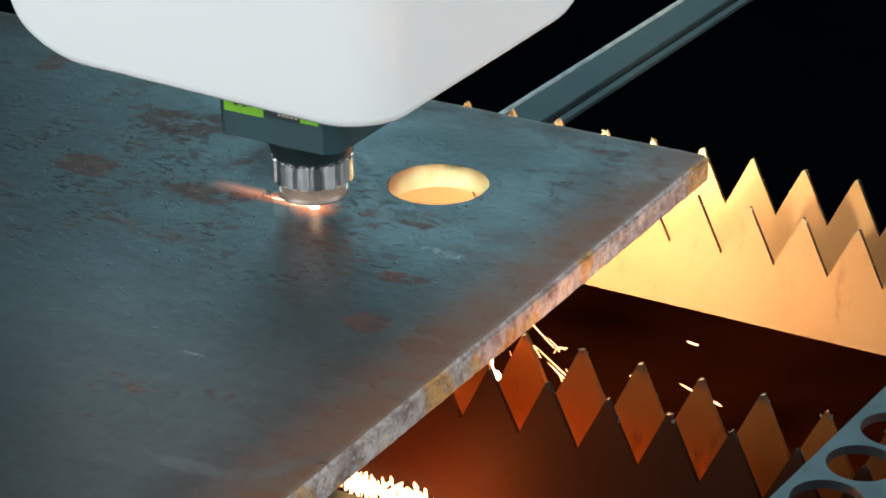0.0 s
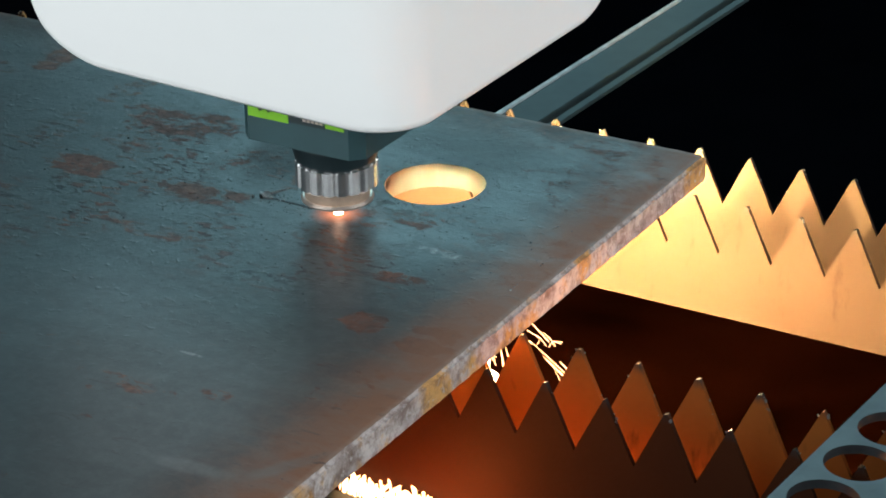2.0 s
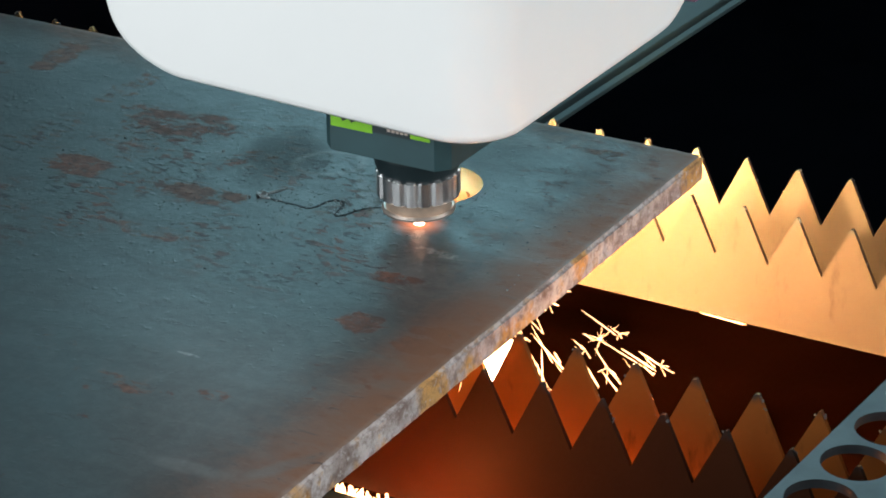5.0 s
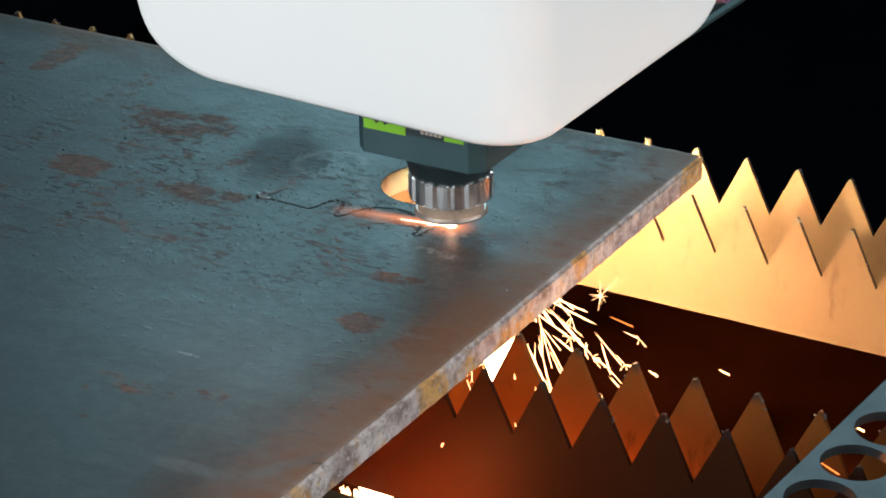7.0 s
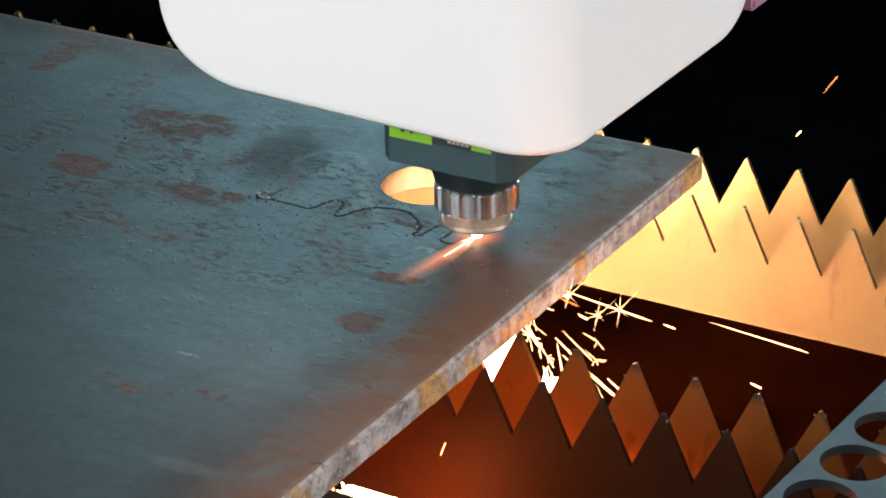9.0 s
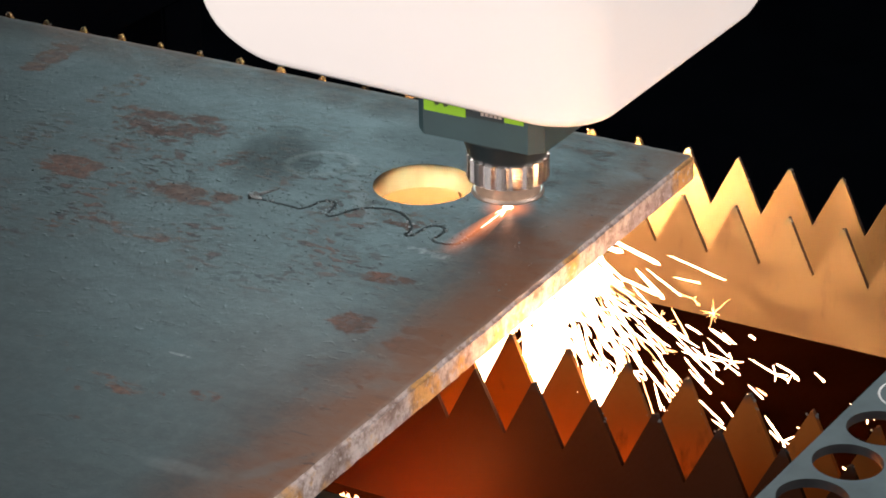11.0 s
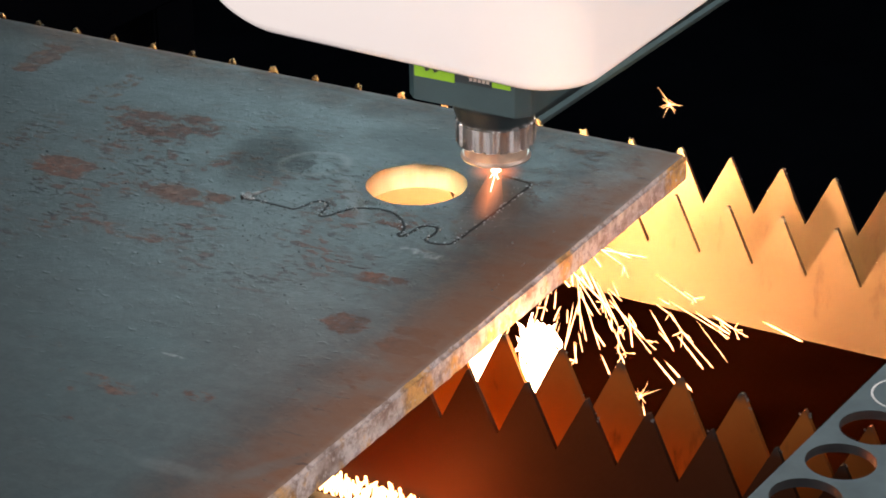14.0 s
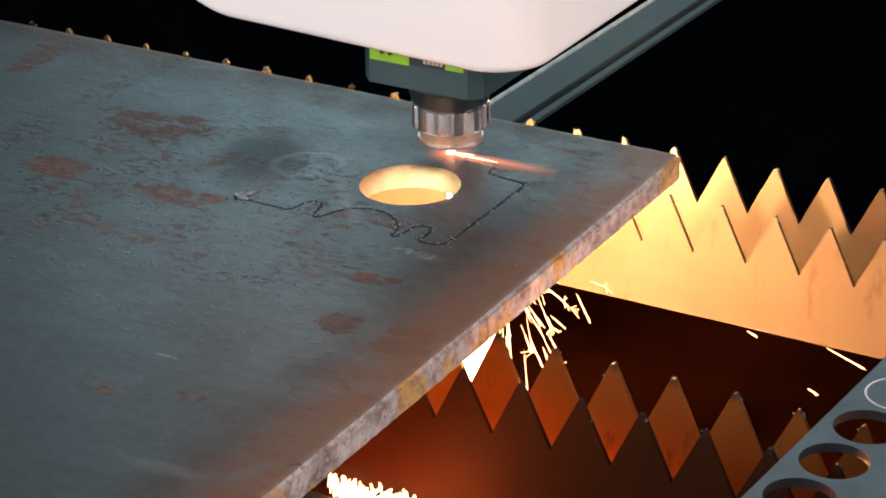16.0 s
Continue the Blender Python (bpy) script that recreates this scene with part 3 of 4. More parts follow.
def cutting_head():
    head = tagged(new("laser_cutting_head"), "white-hooded laser cutting head with knurled steel nozzle", "cutting head")
    part("hood", cover_mesh(), M_COVER, head, "white moulded plastic hood", True)
    a, f, c = 0.032, 0.030, 0.0055
    out = [(-a + c, -f), (a - c, -f), (a, -f + c), (a, 0.05), (-a, 0.05), (-a, -f + c)]
    block = part("sensor_block", prism(bmesh.new(), out, "z", 0.043, 0.12), M_BLOCK, head, "dark teal metal block")
    part("sticker", add_box(bmesh.new(), -a + 0.0062, -0.0045, -f - 0.0004, -f + 0.0001, 0.0548, 0.068), M_GREEN, block, "green label strip")
    part("sticker", add_box(bmesh.new(), 0.015, 0.0245, -f - 0.0004, -f + 0.0001, 0.0562, 0.066), M_GREEN, block, "green label strip")
    for k in (0.004, 0.0085):
        bm = add_box(bmesh.new(), -0.0010, 0.0010, -0.0002, 0.0002, 0, 0.0055)
        mark = part("ink_bar", bm, M_INK, block)
        mark.matrix_local = pose(-a + 0.0095 + k, -f - 0.0007, 0.0585, 0, -25, 0)
    part("name_strip", add_box(bmesh.new(), -0.0043, 0.0148, -f - 0.0004, -f + 0.0001, 0.0556, 0.067), M_BLACK, block, "black strip with pale bars")
    for k in range(5):
        part("letter_bar", add_box(bmesh.new(), 0.0034 + 0.0022 * k, 0.0049 + 0.0022 * k, -f - 0.0007, -f - 0.0003, 0.0574, 0.0590), M_SKIRT, block)
    part("bracket", add_box(bmesh.new(), -a - 0.008, -a + 0.002, -0.028, 0.02, 0.0595, 0.0625, 0.0005), M_BLACK, block)
    part("cone", turned(bmesh.new(), [(0.0178, 0.027), (0.0188, 0.030), (0.0205, 0.036), (0.0235, 0.0429)]), M_BLACK, head, "black tapered sensor cone", True)
    part("lock_nut", turned(bmesh.new(), [(0.0180, 0.0160), (0.0190, 0.0168), (0.0190, 0.0276), (0.0182, 0.0284)], 72, 18, 0.0014), M_CHROME, head, "knurled polished steel nut")
    part("nozzle_body", turned(bmesh.new(), [(0.0135, 0.0090), (0.0150, 0.0100), (0.0150, 0.0150), (0.0160, 0.0165)], 48), M_BRASS, head, "copper-coloured nozzle ring", True)
    part("skirt", turned(bmesh.new(), [(0.0152, 0.0083), (0.0166, 0.0086), (0.0168, 0.0094), (0.0158, 0.0104)], 48), M_SKIRT, head, "thin bright skirt")
    part("rear_bracket", add_box(bmesh.new(), 0.047, 0.0595, 0.165, 0.200, 0.064, 0.160, 0.002), M_PURPLE, head, "mauve painted bracket")
    part("nozzle_tip", turned(bmesh.new(), [(0.0015, 0.0045), (0.0035, 0.0045), (0.0080, 0.0092)], 32), M_BRASS, head, "small copper nozzle tip", True)
    return head



# ---- kerf, spatter, fire and sparks ----
START = [(-0.1602, -0.1426), (-0.1518, -0.1433), (-0.1424, -0.1434)]


def head_at(t):
    """A smooth run through the rows of HEAD."""
    for k in range(len(HEAD) - 1):
        (a, ax, ay), (b, bx, by) = HEAD[k], HEAD[k + 1]
        if t <= b:
            p, n = HEAD[max(0, k - 1)], HEAD[min(len(HEAD) - 1, k + 2)]
            u = (t - a) / (b - a)
            out = []
            for q0, q1, q2, q3 in ((p[1], ax, bx, n[1]), (p[2], ay, by, n[2])):
                m1 = (q2 - q0) / max(0.01, b - p[0]) * (b - a)
                m2 = (q3 - q1) / max(0.01, n[0] - a) * (b - a)
                out.append((2 * u ** 3 - 3 * u ** 2 + 1) * q1 + (u ** 3 - 2 * u ** 2 + u) * m1 + (3 * u ** 2 - 2 * u ** 3) * q2 + (u ** 3 - u ** 2) * m2)
            return tuple(out)
    return HEAD[-1][1:]


def lump(bm, x, y, z, r, rng, squash=0.7, index=0):
    got = bmesh.ops.create_icosphere(bm, subdivisions=1, radius=r, matrix=Matrix.LocRotScale((x, y, z), Euler((rng.random(), rng.random(), rng.random())), (1, rng.uniform(0.7, 1.2), squash)))
    for f in {f for v in got["verts"] for f in v.link_faces}:
        f.material_index = index


def kerf_pieces():
    """The cut line with its dross, in short pieces that well up as the beam passes."""
    rng = random.Random(5)
    pts = [(0.0, *p) for p in START]
    for i in range(0, 641):
        t = i * 0.025
        x, y = head_at(t)
        if math.hypot(x - pts[-1][1], y - pts[-1][2]) > 0.0019:
            pts.append((t, x, y))
    cut = tagged(new("cut_line"), "fresh dark wavy cut line with grey dross beads", "cut line")
    made = []
    for (ta, ax, ay), (tb, bx, by) in zip(pts, pts[1:]):
        bm = bmesh.new()
        n = math.hypot(bx - ax, by - ay)
        add_box(bm, -0.0003, n + 0.0003, -0.0007, 0.0007, -0.0006, 0.00014)
        for k in range(rng.choice((0, 0, 0, 1, 1, 2))):
            lump(bm, rng.uniform(0, n), rng.choice((-1, 1)) * rng.uniform(0.0006, 0.0012), 0.0001, rng.uniform(0.0004, 0.0008), rng, 0.8, 1)
        for k in range(rng.choice((0, 0, 1, 1, 2))):
            lump(bm, rng.uniform(0, n), rng.gauss(0, 0.0050), 0.0001, rng.uniform(0.0002, 0.00042), rng, 0.8, 1)
        bm.faces.ensure_lookup_table()
        for f in bm.faces[6:]:
            f.material_index = 1
        ob = part("kerf_piece", bm, [M_SLAG, M_BEAD], cut)
        made.append((ob, tb, pose(ax, ay, 0, 0, 0, math.degrees(math.atan2(by - ay, bx - ax)))))
    return made


def spatter():
    rng = random.Random(8)
    bm = bmesh.new()
    lines = START + [HEAD[0][1:]]
    for i in range(620):
        if 330 <= i < 460:
            continue
        if i < 330:
            x, y = min(-0.012, rng.gauss(-0.13, 0.07)), min(-0.012, rng.gauss(-0.145, 0.040))
        elif i < 505:
            a, b = rng.choice(list(zip(lines, lines[1:])))
            k = rng.random()
            x, y = a[0] + (b[0] - a[0]) * k + rng.gauss(0, 0.006), a[1] + (b[1] - a[1]) * k + rng.gauss(0, 0.006)
        else:
            g = rng.uniform(0, 2 * math.pi)
            r = HOLE[2] + 0.0012 + abs(rng.gauss(0, 0.004))
            x, y = HOLE[0] + r * math.cos(g), HOLE[1] + r * math.sin(g)
        if math.hypot(x - HOLE[0], y - HOLE[1]) < HOLE[2] + 0.001:
            continue
        lump(bm, x, y, 0.0001, rng.uniform(0.00016, 0.00042) * (1.5 if rng.random() < 0.08 else 1), rng)
    tagged(part("spatter_beads", bm, M_SPATTER), "tiny grey spatter beads strewn on the plate", "spatter", kind="stuff")
    bm = bmesh.new()
    lump(bm, -0.1612, -0.1440, -0.0002, 0.0021, rng, 0.25)
    tagged(part("pierce_hole", bm, M_SLAG), "black burnt pierce hole in the plate", "hole")
    bm = bmesh.new()
    for i in range(16):
        lump(bm, -0.1602 + rng.gauss(0, 0.0022), -0.1420 + rng.gauss(0, 0.0018), 0.0003, rng.uniform(0.0007, 0.0017), rng, 0.7)
    for i in range(9):
        lump(bm, -0.1600 + i * 0.0006, -0.1400 + i * 0.0013, 0.0002, 0.0013 - i * 0.00009, rng, 0.7)
    tagged(part("pierce_mark", bm, M_BEAD), "small crusted slag lump at the pierce point", "slag")


def streak(bm, at, way, length, r):
    """A thin four-sided sliver, fuller towards its head."""
    way = Vector(way).normalized()
    m = Matrix.Translation(Vector(at)) @ way.to_track_quat("X", "Z").to_matrix().to_4x4()
    tips = [bm.verts.new(m @ Vector((k * length / 2, 0, 0))) for k in (-1, 1)]
    rings = [[bm.verts.new(m @ Vector((length * k, g * r * math.cos(a), g * r * math.sin(a)))) for a in (0.5, 2.07, 3.64, 5.21)] for k, g in ((-0.30, 0.7), (0.40, 1.0))]
    for i in range(4):
        j = (i + 1) % 4
        bm.faces.new((rings[0][j], rings[0][i], tips[0]))
        bm.faces.new((rings[0][i], rings[0][j], rings[1][j], rings[1][i]))
        bm.faces.new((rings[1][i], rings[1][j], tips[1]))


def spark_fan(rng, count, reach, low, high):
    """A spray of slivers that leaves the cut below the plate."""
    bm = bmesh.new()
    for i in range(count):
        az, el = radians(rng.gauss(-34, 26)), radians(rng.uniform(low, high))
        d = Vector((math.cos(az) * math.cos(el), math.sin(az) * math.cos(el), math.sin(el)))
        s = reach * rng.random() ** 0.7
        way = d + Vector((rng.gauss(0, 0.22), rng.gauss(0, 0.22), -0.6 * s / 0.12 + rng.gauss(0, 0.20)))
        at = Vector((0, 0, -0.014)) + d * s + Vector((0, 0, -1.6 * s * s))
        length = 0.006 + 0.030 * rng.random() ** 1.8
        streak(bm, at, way, length, rng.uniform(0.00013, 0.00036))
        if rng.random() < 0.22:
            tip = at + way.normalized() * length * 0.5
            for k in range(rng.choice((3, 4, 5))):
                fork = way.normalized() + Vector((rng.gauss(0, 0.8), rng.gauss(0, 0.8), rng.gauss(0, 0.8)))
                reach_out = rng.uniform(0.003, 0.008)
                streak(bm, tip + fork.normalized() * reach_out * 0.45, fork, reach_out, 0.00016)
    return bm


def spray_of_fire():
    fire = tagged(new("spark_spray"), "white-hot spray of sparks below the cut", "sparks")
    rng = random.Random(11)
    part("jet", turned(bmesh.new(), [(0.0004, -0.060), (0.0016, -0.045), (0.0022, -0.025), (0.0012, -0.0123)], 12), M_JET, fire, "white-hot jet of molten metal")
    fans = [part("fan", spark_fan(rng, 34, 0.095, -36, -13), M_SPARK, fire), part("fan", spark_fan(rng, 48, 0.060, -54, -14), M_SPARK, fire)]
    for fan in fans:
        tagged(fan, kind="stuff")
    return fire, fans


def burst(name, label, rng, count, w, d, h, length, up, mat, thick):
    bm = bmesh.new()
    for i in range(count):
        way = (rng.gauss(0, 0.5), rng.gauss(0, 0.3), rng.gauss(up, 0.4))
        streak(bm, (rng.uniform(-w, w), rng.uniform(-d, d), rng.uniform(0, h)), way, rng.uniform(0.5, 1.2) * length, rng.uniform(0.0002, 0.0005) * thick)
    return tagged(part(name, bm, mat), label, "sparks", kind="stuff")


def fire_blaze():
    """A dense white shower that leaves one point and fans out towards the open side."""
    rng = random.Random(77)
    bm = bmesh.new()
    for i in range(520):
        az, el = radians(rng.gauss(-28, 24)), radians(rng.gauss(-24, 13))
        d = Vector((math.cos(az) * math.cos(el), math.sin(az) * math.cos(el), math.sin(el)))
        k = rng.random() ** 1.9
        streak(bm, Vector((0, rng.gauss(0, 0.012), 0)) + d * (0.006 + 0.100 * k) + Vector((0, 0, -0.018 * k * k)), d + Vector((rng.gauss(0, 0.12), rng.gauss(0, 0.12), rng.gauss(-0.25 * k, 0.12))),
               rng.uniform(0.010, 0.030), rng.uniform(0.0003, 0.0006) * (0.42 + 7.5 * max(0, 0.75 - k) ** 1.5))
    for i in range(80):
        az, el = radians(rng.gauss(-24, 17)), radians(rng.gauss(-10, 7))
        d = Vector((math.cos(az) * math.cos(el), math.sin(az) * math.cos(el), math.sin(el)))
        s = rng.uniform(0.085, 0.20)
        at, way = d * s + Vector((0, 0, -1.1 * s * s)), d + Vector((rng.gauss(0, 0.25), rng.gauss(0, 0.25), -2.2 * s + rng.gauss(0, 0.2)))
        length = rng.uniform(0.003, 0.020)
        streak(bm, at, way, length, rng.uniform(0.00018, 0.00040))
        for k in range(rng.choice((0, 0, 0, 4))):
            fork = way.normalized() + Vector((rng.gauss(0, 0.9), rng.gauss(0, 0.9), rng.gauss(0, 0.9)))
            streak(bm, at + way.normalized() * length * 0.5 + fork.normalized() * 0.0025, fork, rng.uniform(0.003, 0.008), 0.0002)
    return tagged(part("fire_blaze", bm, M_HOT), "blinding white shower of sparks under the plate", "sparks", kind="stuff")


def star(bm, rng, size):
    made = bmesh.ops.create_icosphere(bm, subdivisions=3, radius=0.0004)["verts"]
    taken = []
    for v in rng.sample(list(made), 60):
        d = v.co.normalized()
        if len(taken) < 11 and all(d.dot(o) < 0.72 for o in taken):
            taken.append(d)
            v.co = d * size * rng.uniform(0.35, 1.3)


SHOWER = [(0.0, 4), (0.5, 7), (1.0, 13), (1.5, 4), (2.0, 1), (2.5, 4), (3.0, 11), (3.5, 13), (4.0, 6), (4.5, 6), (5.0, 6), (5.5, 7), (6.0, 8),
          (6.5, 10), (6.8, 6), (7.0, 11), (7.5, 6), (8.0, 6), (8.5, 20), (9.0, 14), (9.5, 10), (10.0, 10), (10.5, 11), (11.0, 12), (11.5, 24),
          (12.0, 26), (12.5, 26), (13.0, 7), (13.5, 6), (14.0, 10), (14.5, 9), (15.0, 8), (15.5, 7), (16.0, 5)]


def flying_sparks():
    rng = random.Random(21)
    kinds = []
    for k, (length, r) in enumerate(((0.006, 0.0004), (0.010, 0.0003), (0.013, 0.00036), (0.022, 0.00038), (0.046, 0.00030), (0.020, 0.0003))):
        bm = bmesh.new()
        if k in (1, 5):
            star(bm, rng, 0.009 if k == 1 else 0.017)
        else:
            streak(bm, (0, 0, 0), (1, 0, 0), length, r)
        kinds.append(part("spark", bm, M_EMBER if k == 2 else M_SPARK))
        tagged(kinds[-1], "star-shaped burst of a flying spark" if k in (1, 5) else "short glowing streak of a flying spark", "spark", "flying sparks")
    flights = []
    used = 0
    for t0, count in SHOWER:
        for i in range(count):
            if used < len(kinds):
                ob = kinds[used]
            else:
                ob = copy_thing(kinds[rng.choice((0, 0, 1, 2, 2, 3, 3, 4))], Matrix.Identity(4))
            used += 1
            sx, sy = head_at(t0)
            az, el = radians(rng.gauss(-11, 14) if t0 < 9.2 else rng.gauss(-34, 26)), radians(rng.uniform(-8, 2) if t0 < 9.2 else rng.uniform(-14, -2))
            speed = rng.uniform(0.95, 1.6)
            v = Vector((math.cos(az) * math.cos(el), math.sin(az) * math.cos(el), math.sin(el))) * speed
            tm = min(15.97, max(0.0, t0 + rng.gauss(0, 0.05)))
            need = min(0.33, max(0.05, -sx / max(0.5, v.x / speed)) + rng.uniform(0.02, 0.12))
            flights.append((ob, tm - need / speed, Vector((sx, sy, -0.0135)), v))
    # single bursts and bars: when, where, kind
    singles = ((9.0, (0.0508, 0.03, 0.0353), 2),
               (9.0, (0.0359, 0.03, 0.0071), 0),
               (14.0, (-0.0243, 0.03, 0.0109), 1),
               (15.0, (-0.0152, 0.03, 0.0342), 5),
               (0.5, (0.0112, -0.11, -0.0269), 1),
               (12.5, (0.121, -0.12, -0.0398), 1),
               (12.5, (0.0376, -0.06, -0.0399), 1),
               (13.0, (0.0844, -0.1, -0.0322), 1),
               (13.0, (0.0699, -0.12, -0.0546), 5),
               (3.0, (0.0163, -0.15, -0.0525), 1),
               (1.0, (0.0375, -0.13, -0.0608), 5),
               (8.5, (0.0432, -0.13, -0.041), 1))
    for t0, at, kind in singles:
        start = Vector((0.03, min(at[1], -0.05), -0.035)) if t0 > 6 else Vector((-0.02, min(at[1], -0.09), -0.03))
        flights.append((copy_thing(kinds[kind], Matrix.Identity(4)), t0 - 0.2, start, (Vector(at) - start) / 0.2 + Vector((0, 0, 0.14))))
    for at in ((-0.1445, -0.085, 0.0055), (-0.0923, -0.085, 0.0169)):
        start = Vector((HOLE[0], HOLE[1], -0.05))
        flights.append((copy_thing(kinds[1], Matrix.Identity(4)), 14.8, start, (Vector(at) - start) / 0.2 + Vector((0, 0, 0.14))))
    return flights


def top_flare():
    fl = tagged(new("cut_flare"), "glowing orange flare where the beam meets the plate", "flare")
    rng = random.Random(3)
    bm = bmesh.new()
    lump(bm, 0, 0, 0.0004, 0.0021, rng, 0.6)
    lump(bm, 0.0015, 0.0002, 0.0003, 0.0010, rng, 0.6)
    part("hot_spot", bm, M_MELT, fl, "white-hot melt spot")
    bm = bmesh.new()
    streak(bm, (0.012, 0, 0.0004), (-1, 0, 0), 0.028, 0.00036)
    streak(bm, (0.006, 0.0012, 0.0006), (-1, -0.22, 0), 0.012, 0.00022)
    streak(bm, (0.005, -0.0010, 0.0006), (-1, 0.25, 0), 0.009, 0.0002)
    # glowing cone added so the plate mirrors a bright upright streak
    part("beam_glow", turned(bmesh.new(), [(0.0024, 0.0006), (0.0012, 0.0022), (0.0009, 0.0044)], 16), M_MELT, fl, "white glowing cone added under the nozzle", True)
    part("trail", bm, M_MELT, fl, "bright streak along the kerf")
    # disc laid on the plate to paint the melt's red light there
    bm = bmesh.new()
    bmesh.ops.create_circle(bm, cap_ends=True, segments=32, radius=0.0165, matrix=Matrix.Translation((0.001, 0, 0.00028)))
    part("halo", bm, M_HALO, fl, "added disc painting the melt's soft red glow")
    # see-through sheet added for the orange glow lying over the plate
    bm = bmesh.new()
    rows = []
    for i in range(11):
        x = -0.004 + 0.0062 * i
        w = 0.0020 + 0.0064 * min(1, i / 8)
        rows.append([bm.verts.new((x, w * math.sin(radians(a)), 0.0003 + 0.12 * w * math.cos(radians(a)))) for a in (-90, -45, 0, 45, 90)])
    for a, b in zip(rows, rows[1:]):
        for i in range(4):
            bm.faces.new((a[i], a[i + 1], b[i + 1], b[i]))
    part("glow_sheet", bm, M_HAZE, fl, "added sheet of faint orange glow over the plate")
    return fl


TAIL = [(0, 180), (0.25, 235), (0.5, 262), (1.0, 258), (1.25, 180), (1.6, 110), (2.0, 130), (2.25, 180), (2.75, 240), (3.5, 212), (4, 195), (4.5, 165),
        (5, 130), (5.5, 90), (5.8, 150), (6.1, 205), (6.3, 262), (6.7, 225), (7, 190), (7.3, 120), (7.7, 95), (8, 150), (8.3, 180), (8.6, 205),
        (8.9, 262), (9.2, 270), (12.5, 270), (12.75, 330), (13, 352), (13.6, 356), (13.9, 300), (14.1, 291), (14.5, 276), (14.7, 310), (14.9, 352), (15.1, 360), (16, 360)]


def angle_at(t):
    for (a, x), (b, y) in zip(TAIL, TAIL[1:]):
        if t <= b:
            return x + (y - x) * (t - a) / (b - a)
    return TAIL[-1][1]


BED_SPARKS = [(0, 0), (2.2, 0), (2.6, -2), (3.4, 0), (4, -3), (6.3, -10), (8, -8.5), (9, -10), (11.5, -11), (12.6, -10), (13, 0), (16.2, 1)]


VIGOUR = [(0, 0.15), (0.5, 0.45), (1, 0.7), (1.5, 0.2), (2, 0.1), (2.5, 0.15), (3, 0.65), (3.5, 0.6), (4, 0.4), (6.5, 0.65), (7, 0.75), (7.5, 0.35),
          (8, 0.88), (8.5, 1.0), (9, 0.5), (9.3, 0.85), (12.5, 1.0), (13, 0.75), (13.5, 0.45), (14, 0.85), (14.5, 0.5), (15, 0.4), (15.5, 0.45), (16.2, 0.25)]


def vigour(t):
    """How hard the sparks come at a time, 0 to 1."""
    for (a, x), (b, y) in zip(VIGOUR, VIGOUR[1:]):
        if t <= b:
            return x + (y - x) * (t - a) / (b - a)
    return 0.2


def bed_level(t):
    for (a, x), (b, y) in zip(BED_SPARKS, BED_SPARKS[1:]):
        if t <= b:
            return (x + (y - x) * (t - a) / (b - a)) / 1000
    return 0.0


build_setting()
build_bed()
bed_frame()
perforated_sheet()
plate = steel_plate()
head = cutting_head()
kerf = kerf_pieces()
spatter()
fire, fans = spray_of_fire()
flare = top_flare()
rng = random.Random(31)
notch_fires = [burst("slag_flare", "white-hot slag flaring behind a slat notch", rng, 210, 0.008, 0.002, 0.033, 0.012, -1.0, M_HOT, 2.4) for k in range(3)]
blaze = fire_blaze()
floor_sparks = [burst("bouncing_sparks", "row of white sparks bouncing on the crossbeam", rng, 110, 0.022, 0.003, 0.006, 0.010, 1.2, M_SPARK, 1.8) for k in range(3)]
flights = flying_sparks()


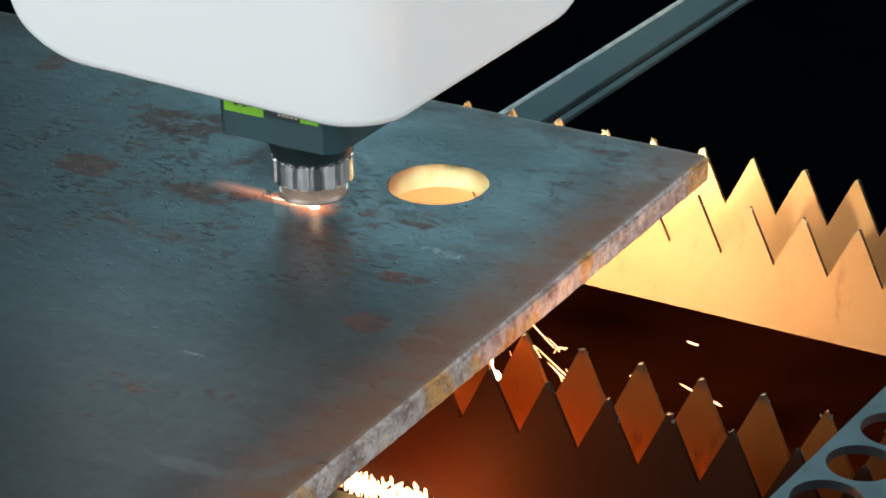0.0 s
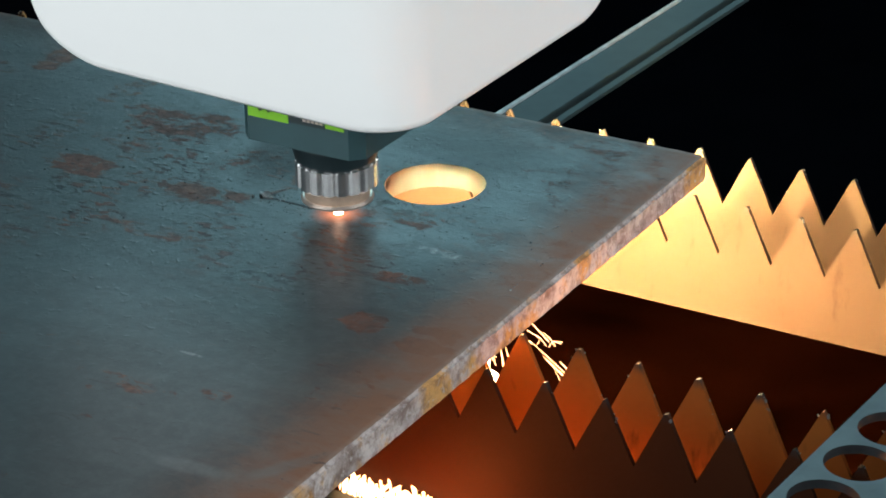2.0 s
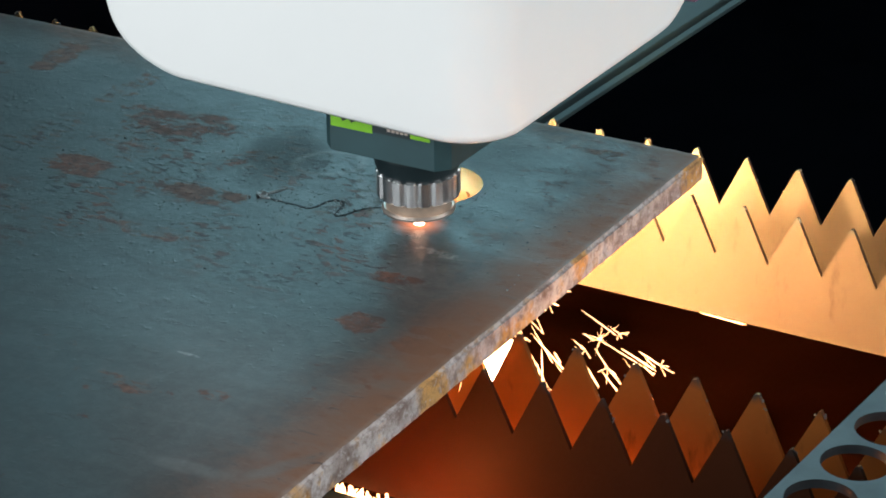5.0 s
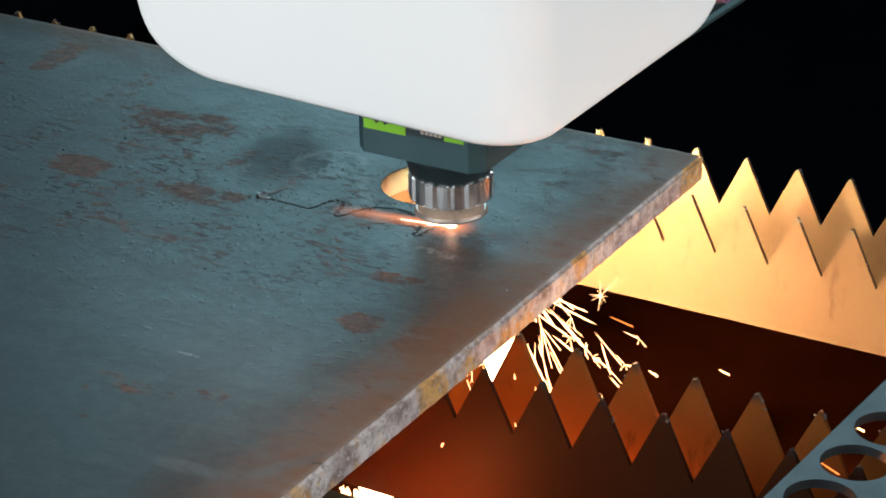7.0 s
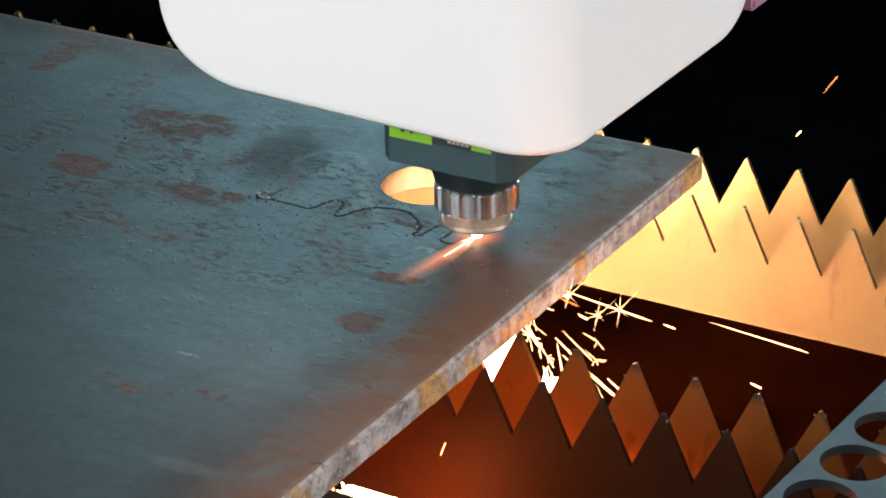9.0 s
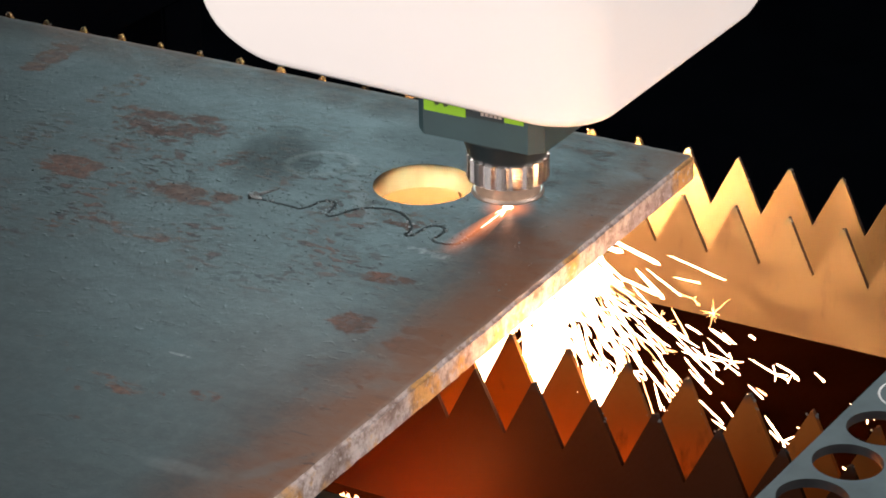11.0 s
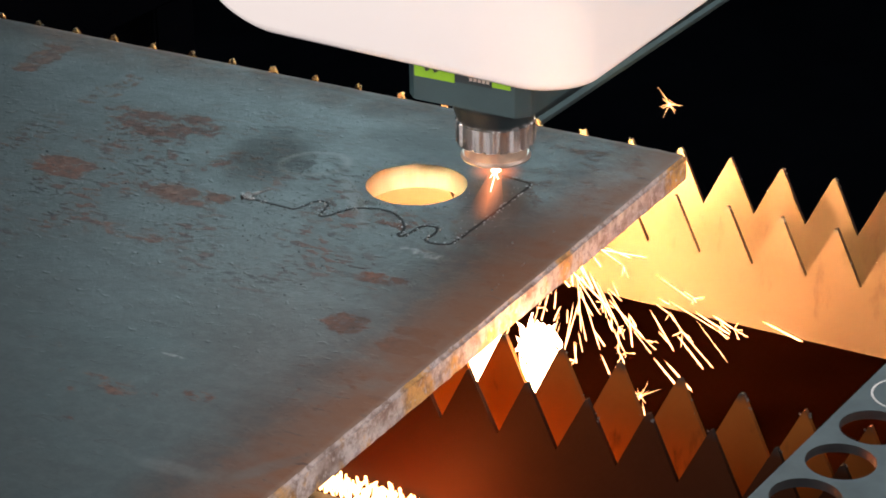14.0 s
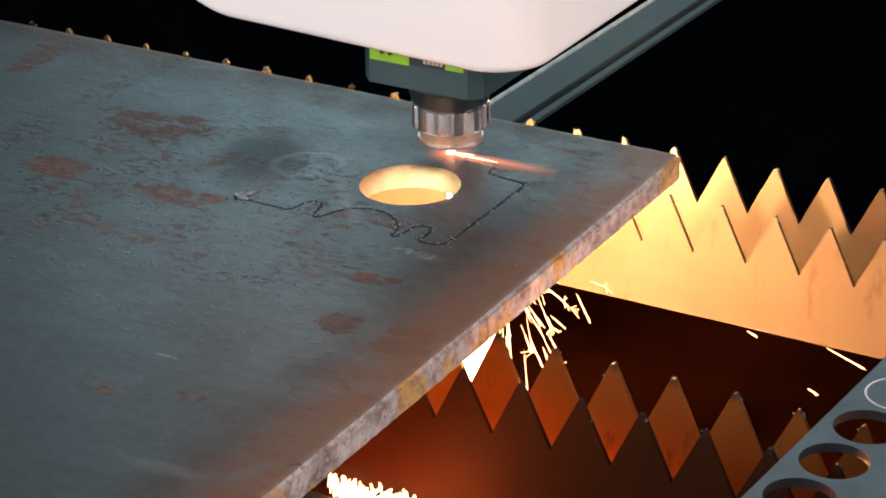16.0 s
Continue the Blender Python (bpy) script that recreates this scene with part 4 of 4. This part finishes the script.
def motions():
    walk(head, [(t, pose(x, y, 0)) for t, x, y in HEAD])
    times = sorted({t for t, *_ in HEAD} | {t for t, _ in TAIL})
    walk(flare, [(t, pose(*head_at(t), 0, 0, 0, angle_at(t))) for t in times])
    walk(fire, [(t, pose(x, y, 0)) for t, x, y in HEAD])
    rng = random.Random(41)
    # the fans come out from under the plate with each burst
    for k, fan in enumerate(fans):
        rows = []
        for i in range(65):
            t = i * 0.25
            hx, hy = head_at(t)
            out, side = -0.078 + 0.066 * vigour(t), min(-0.088, max(-0.132, hy)) + rng.gauss(0, 0.004)
            rows.append((t, pose(out - hx, side - hy, rng.uniform(-0.004, 0.0), rng.uniform(-4, 4), rng.uniform(-3, 6), rng.uniform(-24, 24))))
        walk(fan, rows)
    # slag in the notches rises and sinks with the bursts
    levels = ([(0, -32), (2.8, -32), (3.2, -16), (4, -16), (6.3, -13), (7.4, -14), (8.6, -6), (9, 0), (13.3, 0), (14, -3), (15, -3), (16, -4)],
              [(0, -40), (8.6, -40), (9.2, -20), (11, -2), (12.7, 0), (13.1, -7), (13.5, -18), (14.0, -2), (14.5, -22), (15, -36), (16, -38)],
              [(0, -40), (10, -40), (11.2, -12), (12.6, -6), (12.9, -32), (13.2, -40), (16, -40)])
    for ob, rows, x in zip(notch_fires, levels, (-0.0134, 0.0138, 0.0410)):
        walk(ob, [(t, pose(x, -0.180, -0.041 + z / 1000)) for t, z in rows])
    walk(blaze, [(0, pose(-0.15, -0.11, -0.20)), (9.0, pose(-0.13, -0.11, -0.16)), (9.6, pose(-0.08, -0.10, -0.06)), (11.0, pose(-0.048, -0.085, -0.018, 0, 0, -6)),
                 (11.5, pose(-0.044, -0.082, -0.016, 0, 0, 8)), (12.0, pose(-0.050, -0.080, -0.018, 0, 0, -9)), (12.5, pose(-0.040, -0.072, -0.015, 0, 0, 4)),
                 (12.8, pose(-0.070, -0.090, -0.034, 0, 0, -4)), (13.05, pose(-0.14, -0.15, -0.12)), (13.5, pose(-0.15, -0.10, -0.2)), (16, pose(-0.15, -0.10, -0.2))])
    for ob, x in zip(floor_sparks, (-0.048, -0.008, 0.030)):
        walk(ob, [(i * 0.2, pose(x + rng.gauss(0, 0.004), -0.2235, -0.0885 + bed_level(i * 0.2) + rng.uniform(-0.002, 0.001))) for i in range(81)])
    for ob, t, m in kerf:
        down = Matrix.Translation((0, 0, -0.004))
        walk(ob, [(0, m), (16, m)] if t < 0.05 else [(0, down @ m), (max(0.03, t), down @ m), (t + 0.1, m), (16.2, m)])
    for ob, t, p, v in flights:
        rest = pose(-0.25, -0.36, -0.045)
        rows = [(0, rest), (t - 0.05, rest)] if t > 0.1 else [(0, rest)] if t > 0.05 else []
        for k in range(9):
            s = k * 0.05
            if t + s < 0 or (rows and t + s <= rows[-1][0] + 0.03):
                continue
            at = p + v * s + Vector((0, 0, -0.7 * s * s))
            way = v + Vector((0, 0, -1.4 * s))
            rows.append((t + s, Matrix.Translation(at) @ way.to_track_quat("X", "Z").to_matrix().to_4x4()))
        at = Vector((at.x, at.y, -0.326))
        rows.append((rows[-1][0] + 0.25, Matrix.Translation(at) @ way.to_track_quat("X", "Z").to_matrix().to_4x4()))
        rows.append((max(16.3, rows[-1][0] + 0.2), rows[-1][1]))
        walk(ob, rows)


motions()
